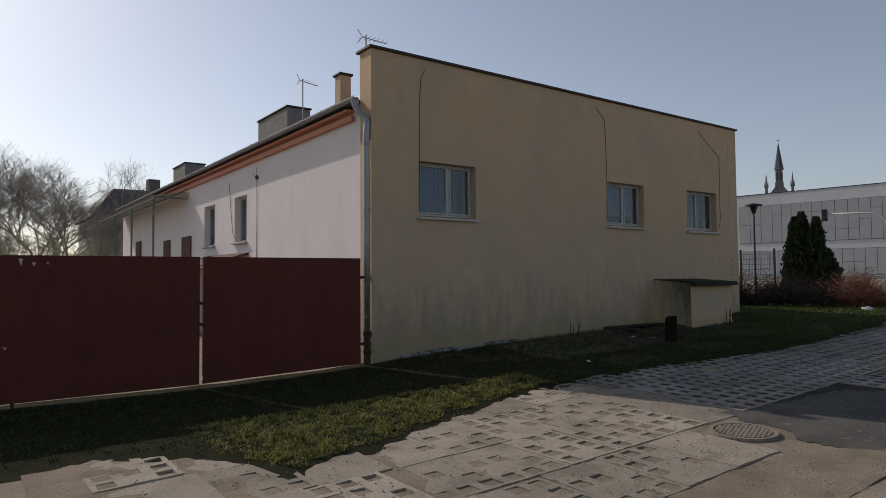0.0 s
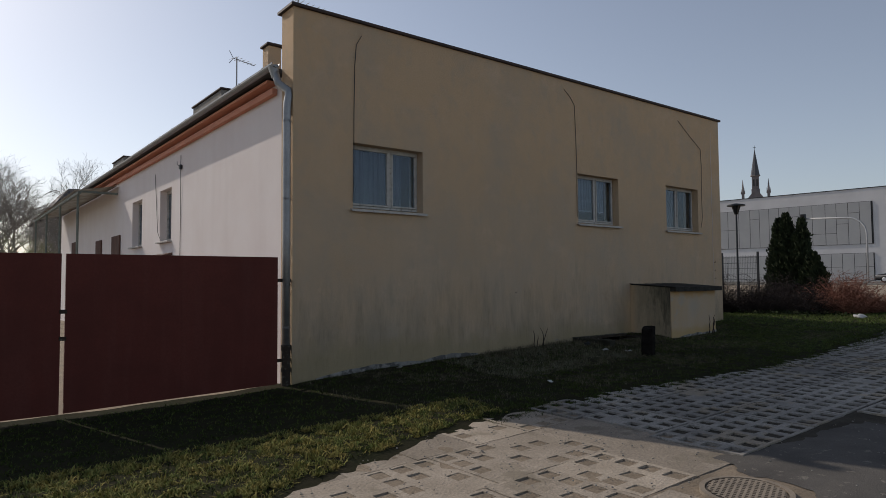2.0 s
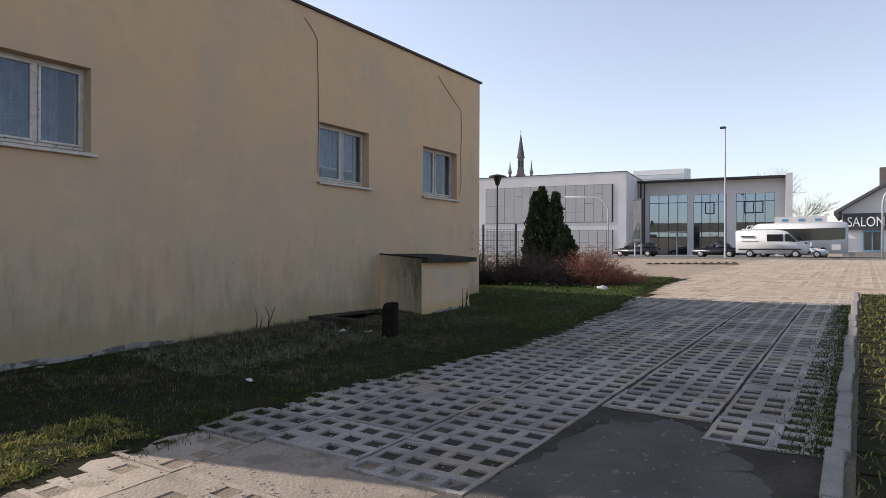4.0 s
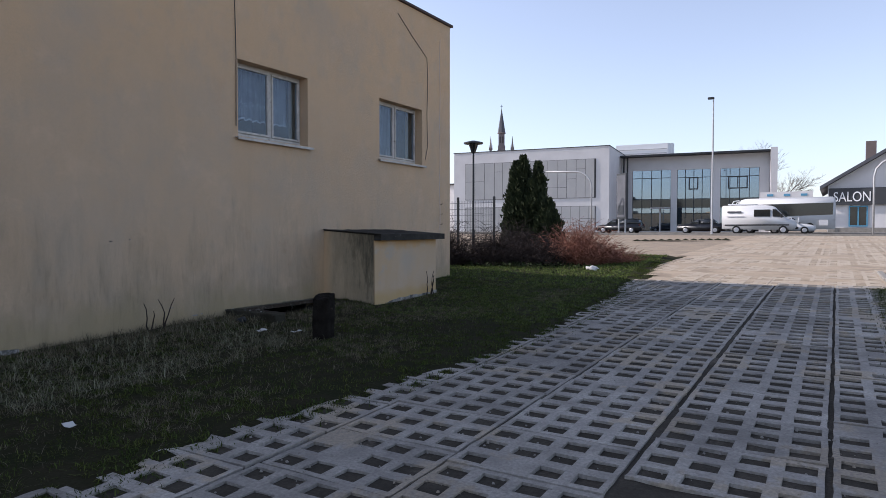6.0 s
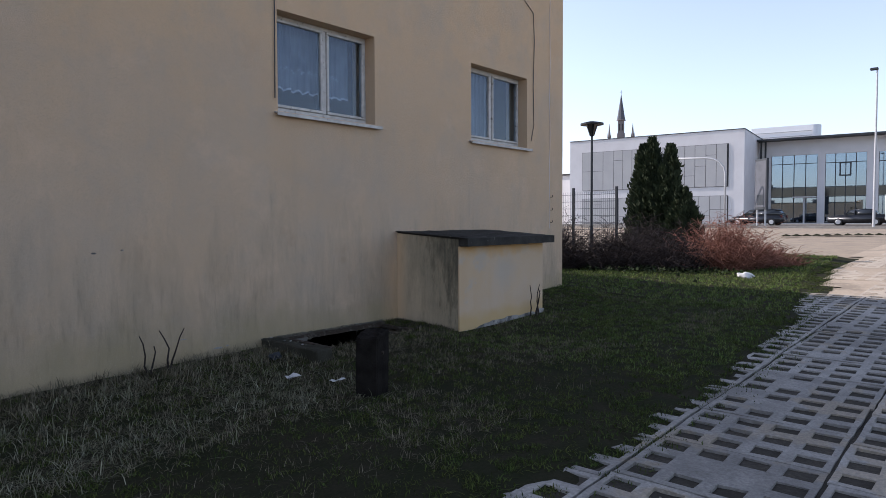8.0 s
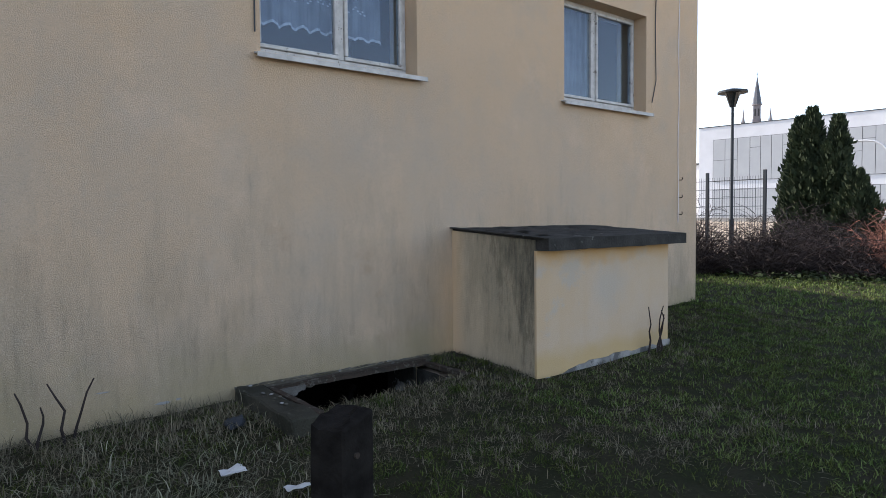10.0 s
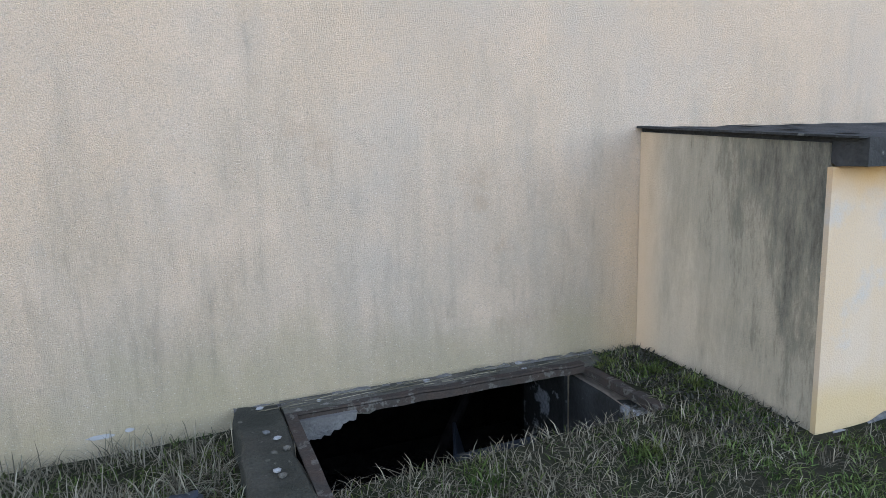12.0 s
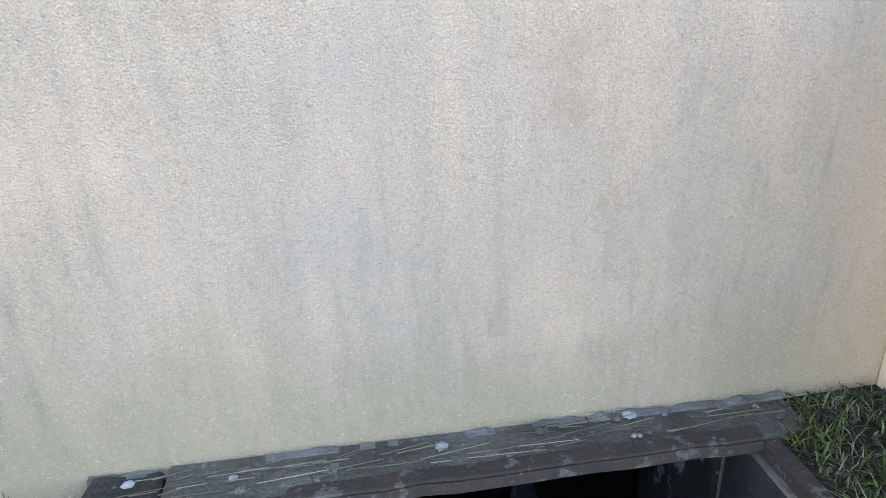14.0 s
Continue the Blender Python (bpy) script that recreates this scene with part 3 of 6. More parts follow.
# ---- windows of the gable wall ----
def window(x0, x1, z0, z1, split, name, label):
    """Old white timber casement set back in its opening, wide sash and narrow sash, with a tin sill."""
    w = thing(name, label, "window", kind="structure")
    yf = WY + 0.17
    bm = bmesh.new()
    f = 0.042
    for a, b, c, d in ((x0, x1, z0 + 0.03, z0 + 0.03 + f), (x0, x1, z1 - f, z1), (x0, x0 + f, z0 + 0.03 + f, z1 - f), (x1 - f, x1, z0 + 0.03 + f, z1 - f), (split - 0.03, split + 0.03, z0 + 0.03 + f, z1 - f)):
        bbox(bm, a + 0.001, b - 0.001, yf, yf + 0.07, c, d - 0.001, 0.004)
    fr = part("window_frame", bm, M["white_paint"], w)
    for a, b in ((x0 + f, split - 0.03), (split + 0.03, x1 - f)):
        bm = bmesh.new()
        g = 0.034
        c, d = z0 + 0.03 + f, z1 - f
        for p, q, r, s in ((a, b, c, c + g), (a, b, d - g, d), (a, a + g, c + g, d - g), (b - g, b, c + g, d - g)):
            bbox(bm, p + 0.002, q - 0.002, yf - 0.02, yf + 0.04, r + 0.002, s - 0.002, 0.005)
        sash = part("sash", bm, M["white_paint"], w, "flaking white timber sash")
        pane = block("pane", M["glass"], sash, a + g, b - g, yf + 0.005, yf + 0.009, c + g, d - g)
        pane.visible_shadow = False
    bm = bmesh.new()
    prism(bm, [(WY - 0.07, z0 - 0.02), (yf, z0 + 0.022), (yf, z0 + 0.005), (WY - 0.05, z0 - 0.03), (WY - 0.055, z0 - 0.055), (WY - 0.07, z0 - 0.055)], x0 - 0.05, x1 + 0.06, axis="x")
    part("window_sill", bm, M["white_paint"], w, "pale tin sill with a dripping edge")
    nseg = 150
    reach = {"window_1": 0.84, "window_2": 0.9, "window_3": 0.52}[name]
    scallop = name == "window_2"

    def fold(i):
        return yf + 0.15 + 0.016 * math.sin(i * 0.46) + 0.009 * math.sin(i * 1.08)

    def hem(i):
        return z0 + 0.29 + 0.034 * abs(math.sin(i * 0.21)) if scallop else z0 + 0.075
    bm, trim_bm = bmesh.new(), bmesh.new()
    rows_, edge_ = [], []
    for i in range(int(nseg * reach) + 1):
        x = x0 + 0.03 + (x1 - x0 - 0.06) * i / nseg
        rows_.append((bm.verts.new((x, fold(i), hem(i))), bm.verts.new((x, fold(i), z1 - 0.02))))
        edge_.append((trim_bm.verts.new((x, fold(i) - 0.004, hem(i) - 0.004)), trim_bm.verts.new((x, fold(i) - 0.004, hem(i) + 0.018))))
    for bm_, rr_ in ((bm, rows_), (trim_bm, edge_)):
        for p, q in zip(rr_, rr_[1:]):
            bm_.faces.new((p[0], q[0], q[1], p[1]))
    if scallop:
        for k in range(13):
            i = 6 + k * 9
            x = x0 + 0.03 + (x1 - x0 - 0.06) * i / nseg
            for dx, dz in ((-0.022, 0.0), (0.0, 0.02), (0.022, -0.008)):
                p = Vector((x + dx, fold(i) - 0.022, z0 + 0.53 + dz + 0.02 * (k % 2)))
                trim_bm.faces.new([trim_bm.verts.new(p + Vector((a * 0.014, 0, c * 0.008))) for a, c in ((-1, 0), (0, -1), (1, 0), (0, 1))])
    cloth = part("curtain", bm, M["drape"] if name == "window_1" else M["lace"], w, "faded grey-blue curtain" if name == "window_1" else "grey white net curtain", True)
    if scallop:
        part("lace_border", trim_bm, M["lace_hem"], cloth, "scalloped white lace border with leaf sprigs")
    else:
        trim_bm.free()
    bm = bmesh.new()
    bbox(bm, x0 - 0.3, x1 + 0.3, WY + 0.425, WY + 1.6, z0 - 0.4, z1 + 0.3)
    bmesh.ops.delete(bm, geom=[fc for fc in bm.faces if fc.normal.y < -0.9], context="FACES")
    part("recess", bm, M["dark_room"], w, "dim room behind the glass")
    return w


window(*WIN[0], 7.79, "window_1", "old white timber window with faded grey curtain")
window(*WIN[1], 13.28, "window_2", "old white timber window with scalloped lace curtain")
window(*WIN[2], 16.5, "window_3", "white two-sash window with plain net curtain")

# cables that drop down the render beside the windows
for pts in (((7.13, 5.72), (7.03, 5.55), (7.0, 5.2), (6.985, 4.4), (6.98, 3.4), (6.965, 2.95)), ((12.12, 5.71), (12.3, 5.58), (12.44, 5.42), (12.47, 4.7), (12.485, 3.95), (12.475, 3.0)),
            ((16.4, 5.67), (16.9, 5.35), (17.42, 5.05), (17.45, 4.6), (17.42, 3.9), (17.44, 3.25), (17.36, 2.98))):
    bm = bmesh.new()
    tube(bm, [(x, WY - 0.012, z) for x, z in pts], 0.006, 6)
    tagged(finish("cable", bm, M["dark_frame"]), "thin dark cable stapled to the render", "cable", "wall cables")
bm = bmesh.new()
tube(bm, [(17.93 + 0.01 * math.sin(i), WY - 0.008, 1.55 + 0.2 * i) for i in range(21)], 0.005, 6)
tagged(finish("conduit", bm, M["pale"]), "thin pale conduit by the wall corner", "conduit")
for z in (1.62, 1.83, 2.05):
    bm = bmesh.new()
    tube(bm, [(17.97, WY - 0.001, z + 0.03), (17.97, WY - 0.035, z + 0.03), (17.968, WY - 0.045, z + 0.045), (17.966, WY - 0.04, z + 0.065)], 0.006, 6)
    tagged(finish("wall_hook", bm, M["rust"]), "small rusty hook in the wall", "hook", "wall hooks")


# ---- gate, downpipe, eaves ----
def gate_leaf(parent, x0, x1, z0a, z0b):
    bm = bmesh.new()
    prism(bm, [(x0, z0a), (x1, z0b), (x1, 2.02), (x0, 2.02)], 10.29, 10.296)
    leaf = part("leaf", bm, M["gate"], parent)
    bm = bmesh.new()
    prism(bm, [(x0, z0a), (x1, z0b), (x1, z0b + 0.05), (x0, z0a + 0.05)], 10.299, 10.34)
    bbox(bm, x0, x1, 10.299, 10.34, 1.965, 2.02)
    for x in (x0, (x0 + x1) / 2, x1 - 0.05):
        bbox(bm, x, x + 0.05, 10.299, 10.34, max(z0a, z0b) + 0.051, 1.964)
    part("frame", bm, M["gate"], leaf, "welded square tube frame")
    n = max(1, int((x1 - x0) / 0.95))
    for i in range(1, n):
        x = x0 + (x1 - x0) * i / n
        bm = bmesh.new()
        bbox(bm, x - 0.002, x + 0.002, 10.2885, 10.2935, max(z0a, z0b) + 0.02, 2.0)
        part("sheet_joint", bm, M["gate"], leaf)
    return leaf


gate = thing("gate", "closed oxblood sheet steel double yard gate, paint faded", "gate")
gate_leaf(gate, 2.925, 5.685, 0.065, 0.135)
gate_leaf(gate, -3.6, 2.875, 0.06, 0.06)
for z in (0.95, 1.28):
    block("latch_plate", M["rust"], gate, 2.86, 2.94, 10.275, 10.289, z, z + 0.05, 0.004, "rusty latch plate")
bm = bmesh.new()
rod(bm, (0.48, 10.31, 0.06), (0.48, 10.31, -0.07), 0.022, 0.016, 8)
rod(bm, (0.46, 10.31, -0.06), (0.50, 10.31, -0.06), 0.04, None, 10)
part("drop_bolt", bm, M["rust"], gate)
for x, z, w, h in ((0.55, 1.93, 0.05, 0.09), (0.70, 1.90, 0.05, 0.05), (0.86, 1.91, 0.03, 0.03), (0.39, 0.79, 0.05, 0.03)):
    bm = bmesh.new()
    vs = [bm.verts.new((x + w * a, 10.287, z + h * b)) for a, b in ((-0.5, 0.5), (0.5, 0.45), (0.2, -0.1), (0.25, -0.6), (-0.15, -0.3))]
    bm.faces.new(list(reversed(vs)))
    part("paint_scar", bm, M["white_paint"], gate, "small torn spot showing pale metal")
for z in (0.45, 1.65):
    block("hinge", M["rust"], gate, 5.66, 5.99, 10.345, 10.36, z, z + 0.05)
bm = bmesh.new()
bbox(bm, -3.75, -3.62, 10.25, 10.38, -0.15, 2.1, 0.006)
part("gate_post", bm, M["white_paint"], gate, "white painted steel post")

pipe = thing("downpipe", "grey zinc downpipe with swan neck at the corner", "downpipe")
bm = bmesh.new()
tube(bm, [(5.70, 10.50, 4.93), (5.75, 10.46, 4.72), (5.87, 10.36, 4.60), (5.872, 10.35, 4.52), (5.85, 10.345, 4.40), (5.845, 10.345, 4.28), (5.845, 10.345, 2.4), (5.845, 10.345, 0.62)], 0.06, 12)
part("pipe", bm, M["zinc"], pipe, smooth=True)
bm = bmesh.new()
rod(bm, (5.845, 10.345, 0.66), (5.845, 10.345, -0.1), 0.065, None, 12)
rod(bm, (5.845, 10.345, 0.70), (5.845, 10.345, 0.62), 0.075, None, 12)
rod(bm, (5.845, 10.345, 0.36), (5.845, 10.345, 0.30), 0.075, None, 12)
part("standpipe", bm, M["rust"], pipe, "rusty cast iron foot of the pipe")
for z in (4.1, 2.9, 1.6, 0.95):
    bm = bmesh.new()
    rod(bm, (5.845, 10.345, z), (5.845, 10.345, z + 0.03), 0.06, None, 12)
    bbox(bm, 5.845, 5.985, 10.34, 10.352, z + 0.008, z + 0.022)
    part("clamp", bm, M["zinc"], pipe)
bm = bmesh.new()
rod(bm, (5.715, 10.49, 4.80), (5.69, 10.51, 4.98), 0.055, 0.085, 12)
part("hopper", bm, M["zinc"], pipe)

gut = thing("gutter", "half-round zinc gutter along the eaves", "gutter")
bm = bmesh.new()
ring = [(5.69 + 0.065 * math.cos(math.pi + math.pi * i / 8), 5.01 + 0.065 * math.sin(math.pi + math.pi * i / 8)) for i in range(9)]
inner = [(5.69 + 0.060 * math.cos(2 * math.pi - math.pi * i / 8), 5.01 + 0.060 * math.sin(2 * math.pi - math.pi * i / 8)) for i in range(9)]
prism(bm, ring + inner, WY + 0.12, 34.6)
part("trough", bm, M["zinc"], gut)
for i in range(24):
    y = WY + 0.5 + i
    block("bracket", M["zinc"], gut, 5.62, 5.76, y, y + 0.025, 5.011, 5.02)


# ---- roof things ----
def chimney(x, y, w, d, z0, z1, label, pots=0):
    c = thing("chimney", label, "chimney", "chimneys")
    bm = bmesh.new()
    bbox(bm, x - w / 2, x + w / 2, y - d / 2, y + d / 2, z0, z1, 0.01)
    part("shaft", bm, M["ochre"] if w < 0.5 else M["light_concrete"], c)
    bm = bmesh.new()
    bbox(bm, x - w / 2 - 0.04, x + w / 2 + 0.04, y - d / 2 - 0.04, y + d / 2 + 0.04, z1, z1 + 0.05, 0.012)
    part("cap", bm, M["flashing"], c, "dark tin cap")
    for i in range(pots):
        bm = bmesh.new()
        yy = y + (i - (pots - 1) / 2) * 0.4
        rod(bm, (x, yy, z1 + 0.06), (x, yy, z1 + 0.32), 0.09, 0.08, 10)
        part("pot", bm, M["pale"], c)
    return c


chimney(6.62, 12.75, 0.26, 0.28, 5.0, 6.12, "plastered chimney stack behind the parapet")
chimney(7.55, 18.4, 0.7, 2.3, 5.0, 6.52, "broad grey plastered chimney stack with tin cap")
chimney(7.5, 28.6, 0.8, 1.9, 5.0, 6.42, "distant grey plastered chimney stack")


def aerial(x, y, z0, z1, turn, label):
    a = thing("tv_aerial", label, "aerial", "roof aerials", at=pose(x, y, 0, 0, 0, turn))
    bm = bmesh.new()
    rod(bm, (0, 0, z0), (0, 0, z1), 0.018, None, 6)
    part("mast", bm, M["pole"], a)
    bm = bmesh.new()
    rod(bm, (-0.1, 0, z1 - 0.06), (0.55, 0, z1 - 0.06), 0.010, None, 5)
    for i in range(6):
        x_ = -0.08 + i * 0.12
        rod(bm, (x_, -0.16 + 0.015 * i, z1 - 0.05), (x_, 0.16 - 0.015 * i, z1 - 0.05), 0.006, None, 5)
    for s in (-1, 1):
        rod(bm, (-0.1, 0, z1 - 0.06), (-0.22, 0, z1 - 0.06 + 0.15 * s), 0.008, None, 5)
    part("boom", bm, M["pole"], a)
    return a


aerial(6.9, 12.2, 5.0, 6.95, 5, "thin roof television aerial on a mast")
aerial(7.2, 16.2, 5.0, 7.05, 20, "thin roof television aerial by the chimney")


# ---- side wall ----
def side_window(y0, y1, z0, z1, name):
    w = thing(name, "brown framed window in the side wall", "window", kind="structure")
    bm = bmesh.new()
    xf = SIDE + 0.16
    for a, b, c, d in ((y0, y1, z0, z0 + 0.07), (y0, y1, z1 - 0.07, z1), (y0, y0 + 0.07, z0 + 0.07, z1 - 0.07), (y1 - 0.07, y1, z0 + 0.07, z1 - 0.07), ((y0 + y1) / 2 - 0.04, (y0 + y1) / 2 + 0.04, z0 + 0.07, z1 - 0.07)):
        bbox(bm, xf, xf + 0.07, a + 0.001, b - 0.001, c, d - 0.001)
    part("window_frame", bm, M["white_paint"], w)
    block("pane", M["glass"], w, xf + 0.03, xf + 0.034, y0 + 0.07, y1 - 0.07, z0 + 0.07, z1 - 0.07).visible_shadow = False
    block("window_sill", M["white_paint"], w, SIDE - 0.10, xf, y0 - 0.05, y1 + 0.05, z0 - 0.05, z0 - 0.01, 0.005)
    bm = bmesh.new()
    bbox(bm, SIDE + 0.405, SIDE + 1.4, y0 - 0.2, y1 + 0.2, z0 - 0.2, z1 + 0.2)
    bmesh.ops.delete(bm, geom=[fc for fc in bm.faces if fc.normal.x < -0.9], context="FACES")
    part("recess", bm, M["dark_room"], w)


side_window(*SWIN[0], "window_4")
side_window(*SWIN[1], "window_5")
for pts in (((0.012, 16.3, 4.55), (0.03, 16.25, 4.3), (0.012, 16.28, 3.4), (0.012, 16.3, 2.0)), ((0.012, 16.6, 4.45), (0.05, 16.45, 4.35), (0.03, 16.28, 4.28)),
            ((0.012, 18.5, 4.4), (0.012, 18.3, 3.4), (0.05, 18.05, 2.9), (0.08, 17.7, 2.7))):
    bm = bmesh.new()
    tube(bm, [(SIDE - d, y, z) for d, y, z in pts], 0.006, 6)
    tagged(finish("cable", bm, M["dark_frame"]), "loose black cable hanging on the side wall", "cable", "wall cables")
bm = bmesh.new()
bbox(bm, SIDE - 0.06, SIDE - 0.002, 16.2, 16.3, 4.22, 4.32, 0.008)
tagged(finish("junction_box", bm, M["dark_frame"]), "small dark cable junction box on the side wall", "junction box")

can = thing("canopy", "rusty sheet metal porch canopy on thin posts", "canopy")
bm = bmesh.new()
n = 60
vs = []
for i in range(n + 1):
    y = 22.8 + 11.2 * i / n
    dz = 0.018 * (i % 2)
    vs.append((bm.verts.new((4.82, y, 4.42 + dz)), bm.verts.new((5.95, y, 4.62 + dz))))
for a, b in zip(vs, vs[1:]):
    bm.faces.new((a[0], a[1], b[1], b[0]))
bmesh.ops.solidify(bm, geom=bm.faces[:], thickness=0.012)
part("roof_sheet", bm, M["canopy"], can, "weathered corrugated sheet")
for y in (23.1, 26.7, 30.2, 33.7):
    bm = bmesh.new()
    rod(bm, (4.93, y, -0.05), (4.93, y, 4.38), 0.035, None, 8)
    part("post", bm, M["canopy_steel"], can, "grey-green painted steel post")
bm = bmesh.new()
bbox(bm, 4.89, 4.97, 22.85, 33.95, 4.32, 4.40)
part("beam", bm, M["canopy_steel"], can)
bm = bmesh.new()
bbox(bm, 4.97, 5.97, 22.85, 22.91, 4.36, 4.42)
part("beam", bm, M["canopy_steel"], can)
porch = thing("porch_roof", "small red-brown sloping roof over a cellar door", "roof")
bm = bmesh.new()
prism(bm, [(4.9, 1.98), (5.97, 2.30), (5.97, 2.36), (4.9, 2.04)], 16.9, 20.6)
part("roof_sheet", bm, M["tile_red"], porch)
block("side_panel", M["pale"], porch, 5.0, 5.96, 20.4, 20.58, -0.05, 2.0)
for i, (y0, y1, z1) in enumerate(((22.4, 23.5, 3.1), (25.2, 26.1, 3.1), (30.2, 31.2, 3.3))):
    d = thing("door_%d" % (i + 1), "brown side door in the pale wall", "door", kind="structure")
    block("door_leaf", M["tile_red"], d, SIDE - 0.05, SIDE - 0.004, y0, y1, 0.0, z1, 0.01)
    block("door_frame", M["white_paint"], d, SIDE - 0.03, SIDE - 0.003, y1 + 0.002, y1 + 0.1, 0.0, z1)
    bm = bmesh.new()
    rod(bm, (SIDE - 0.06, y0 + 0.1, 1.2), (SIDE - 0.11, y0 + 0.1, 1.2), 0.015)
    rod(bm, (SIDE - 0.11, y0 + 0.1, 1.2), (SIDE - 0.11, y0 + 0.22, 1.2), 0.012)
    part("door_handle", bm, M["zinc"], d)

# ---- cellar light box ----
cell = thing("cellar_box", "plastered cellar light box under a mossy concrete slab", "cellar box")
bm = bmesh.new()
prism(bm, [(9.26, -0.3), (9.26, 1.46), (WY - 0.004, 1.526), (WY - 0.004, -0.3)], 14.29, 16.08, axis="x")
part("body", bm, M["box_side"], cell, "rain-stained side plaster")
bm = bmesh.new()
holed_wall(bm, 14.285, 16.085, 0.36, 1.375, 9.235, 9.257, [])
part("front_panel", bm, M["box_front"], cell, "sun-yellowed front plaster")
bm = bmesh.new()
random.seed(4)
xs = [14.27 + 1.83 * i / 28 for i in range(29)]
top = [0.365 + 0.065 * smooth_step(0.15, 0.4, i / 28) + 0.03 * (i > 25) + random.uniform(-0.012, 0.014) for i in range(29)]
prism(bm, [(14.27, -0.2), (16.10, -0.2)] + [(x, z) for x, z in zip(reversed(xs), reversed(top))], 9.222, 9.234)
part("footing", bm, M["whitewash"], cell, "flaking whitewashed footing")
bm = bmesh.new()
nx, ny = 16, 10
grid = {}
for i in range(nx + 1):
    for j in range(ny + 1):
        x, y = 14.304 + 1.908 * i / nx, 9.12 + (WY - 0.003 - 9.12) * j / ny
        grid[i, j] = bm.verts.new((x + 0.008 * noise.noise((x * 9, y * 9, 0)), y - (0.0 if j == ny else 0.01 * noise.noise((x * 8, y * 5, 4))), 1.475 + 0.075 * j / ny + 0.008 * noise.noise((x * 6, y * 6, 1))))
for i in range(nx):
    for j in range(ny):
        bm.faces.new((grid[i, j], grid[i + 1, j], grid[i + 1, j + 1], grid[i, j + 1]))
r = bmesh.ops.extrude_face_region(bm, geom=bm.faces[:])
for v in r["geom"]:
    if isinstance(v, bmesh.types.BMVert):
        v.co.z = (1.378 if v.co.y < 9.25 else 1.438 + 0.075 * (v.co.y - 9.25) / 1.04) + 0.006 * noise.noise((v.co.x * 7, v.co.y * 7, 9))
bmesh.ops.recalc_face_normals(bm, faces=bm.faces[:])
part("slab", bm, M["slab"], cell, "black weathered concrete slab")
bm = bmesh.new()
prism(bm, [(9.13, 1.474), (9.13, 1.482), (WY - 0.004, 1.556), (WY - 0.004, 1.545)], 14.262, 14.33, axis="x")
bmesh.ops.subdivide_edges(bm, edges=[e for e in bm.edges if e.calc_length() > 0.5], cuts=24)
for v in bm.verts:
    v.co.x += 0.010 * noise.noise(v.co * 14)
part("felt_edge", bm, M["slab"], cell, "ragged edge of the roofing felt")
for i in range(26):
    bm = bmesh.new()
    x, y = random.uniform(14.35, 15.9), random.uniform(9.3, 10.2)
    z = 1.475 + 0.075 * (y - 9.12) / 1.17
    a, s = random.uniform(0, 3), random.uniform(0.03, 0.09)
    vs = [bm.verts.new((x + s * math.cos(a + k * 1.26) * random.uniform(0.5, 1.2), y + 0.6 * s * math.sin(a + k * 1.26), z + 0.010)) for k in range(5)]
    bm.faces.new(vs)
    bmesh.ops.solidify(bm, geom=bm.faces[:], thickness=0.006)
    part("felt_flake", bm, M["roofing"], cell, "curled flake of roofing felt")

# ---- open cellar pit ----
pit = thing("cellar_pit", "open concrete cellar light shaft with broken rim", "light shaft")
bm = bmesh.new()
bbox(bm, 12.25, 12.44, 9.32, WY - 0.003, -0.6, 0.44, 0.012)
bmesh.ops.subdivide_edges(bm, edges=[e for e in bm.edges if e.calc_length() > 0.12], cuts=9, use_grid_fill=True)
for v in bm.verts:
    v.co += Vector((noise.noise(v.co * 8), 0, noise.noise(v.co * 10 + Vector((4, 0, 0))))) * 0.022
part("left_curb", bm, M["curb"], pit, "mossy concrete curb")
bm = bmesh.new()
random.seed(8)
xs = np.linspace(12.445, 14.0, 32)
prism(bm, [(12.445, 0.44), (14.0, 0.425)] + [(float(x), 0.388 + 0.016 * noise.noise((x * 7, 0, 0)) + 0.012 * noise.noise((x * 23, 5, 0))) for x in reversed(xs)], 10.145, WY - 0.003)
part("back_curb", bm, M["concrete"], pit, "broken concrete ledge under the wall")
for a in ((12.445, 13.86, 10.128, 10.142, 0.392, 0.424), (12.445, 13.86, 10.128, 10.17, 0.428, 0.437), (13.862, 13.91, 9.60, 10.17, 0.375, 0.41), (12.445, 12.49, 9.36, 10.126, 0.42, 0.436)):
    bm = bmesh.new()
    bbox(bm, *a)
    bmesh.ops.subdivide_edges(bm, edges=[e for e in bm.edges if e.calc_length() > 0.3], cuts=16)
    for v in bm.verts:
        v.co += Vector((0, noise.noise(v.co * 9) * 0.005, noise.noise(v.co * 11 + Vector((3, 0, 0))) * 0.006))
    part("angle_iron", bm, M["rust"], pit, "rusted angle iron rim")
bm = bmesh.new()
rb = random.Random(77)
n = 46
line = [12.26 + 1.74 * i / n for i in range(n + 1)]
prism(bm, [(12.26, 0.42), (14.0, 0.40)] + [(x, 0.438 + rb.uniform(-0.012, 0.006)) for x in reversed(line)], WY - 0.025, WY - 0.004)
part("mortar_fillet", bm, M["mortar"], pit, "crumbling pale mortar along the wall foot")
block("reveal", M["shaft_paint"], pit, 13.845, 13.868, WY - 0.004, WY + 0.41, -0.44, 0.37)
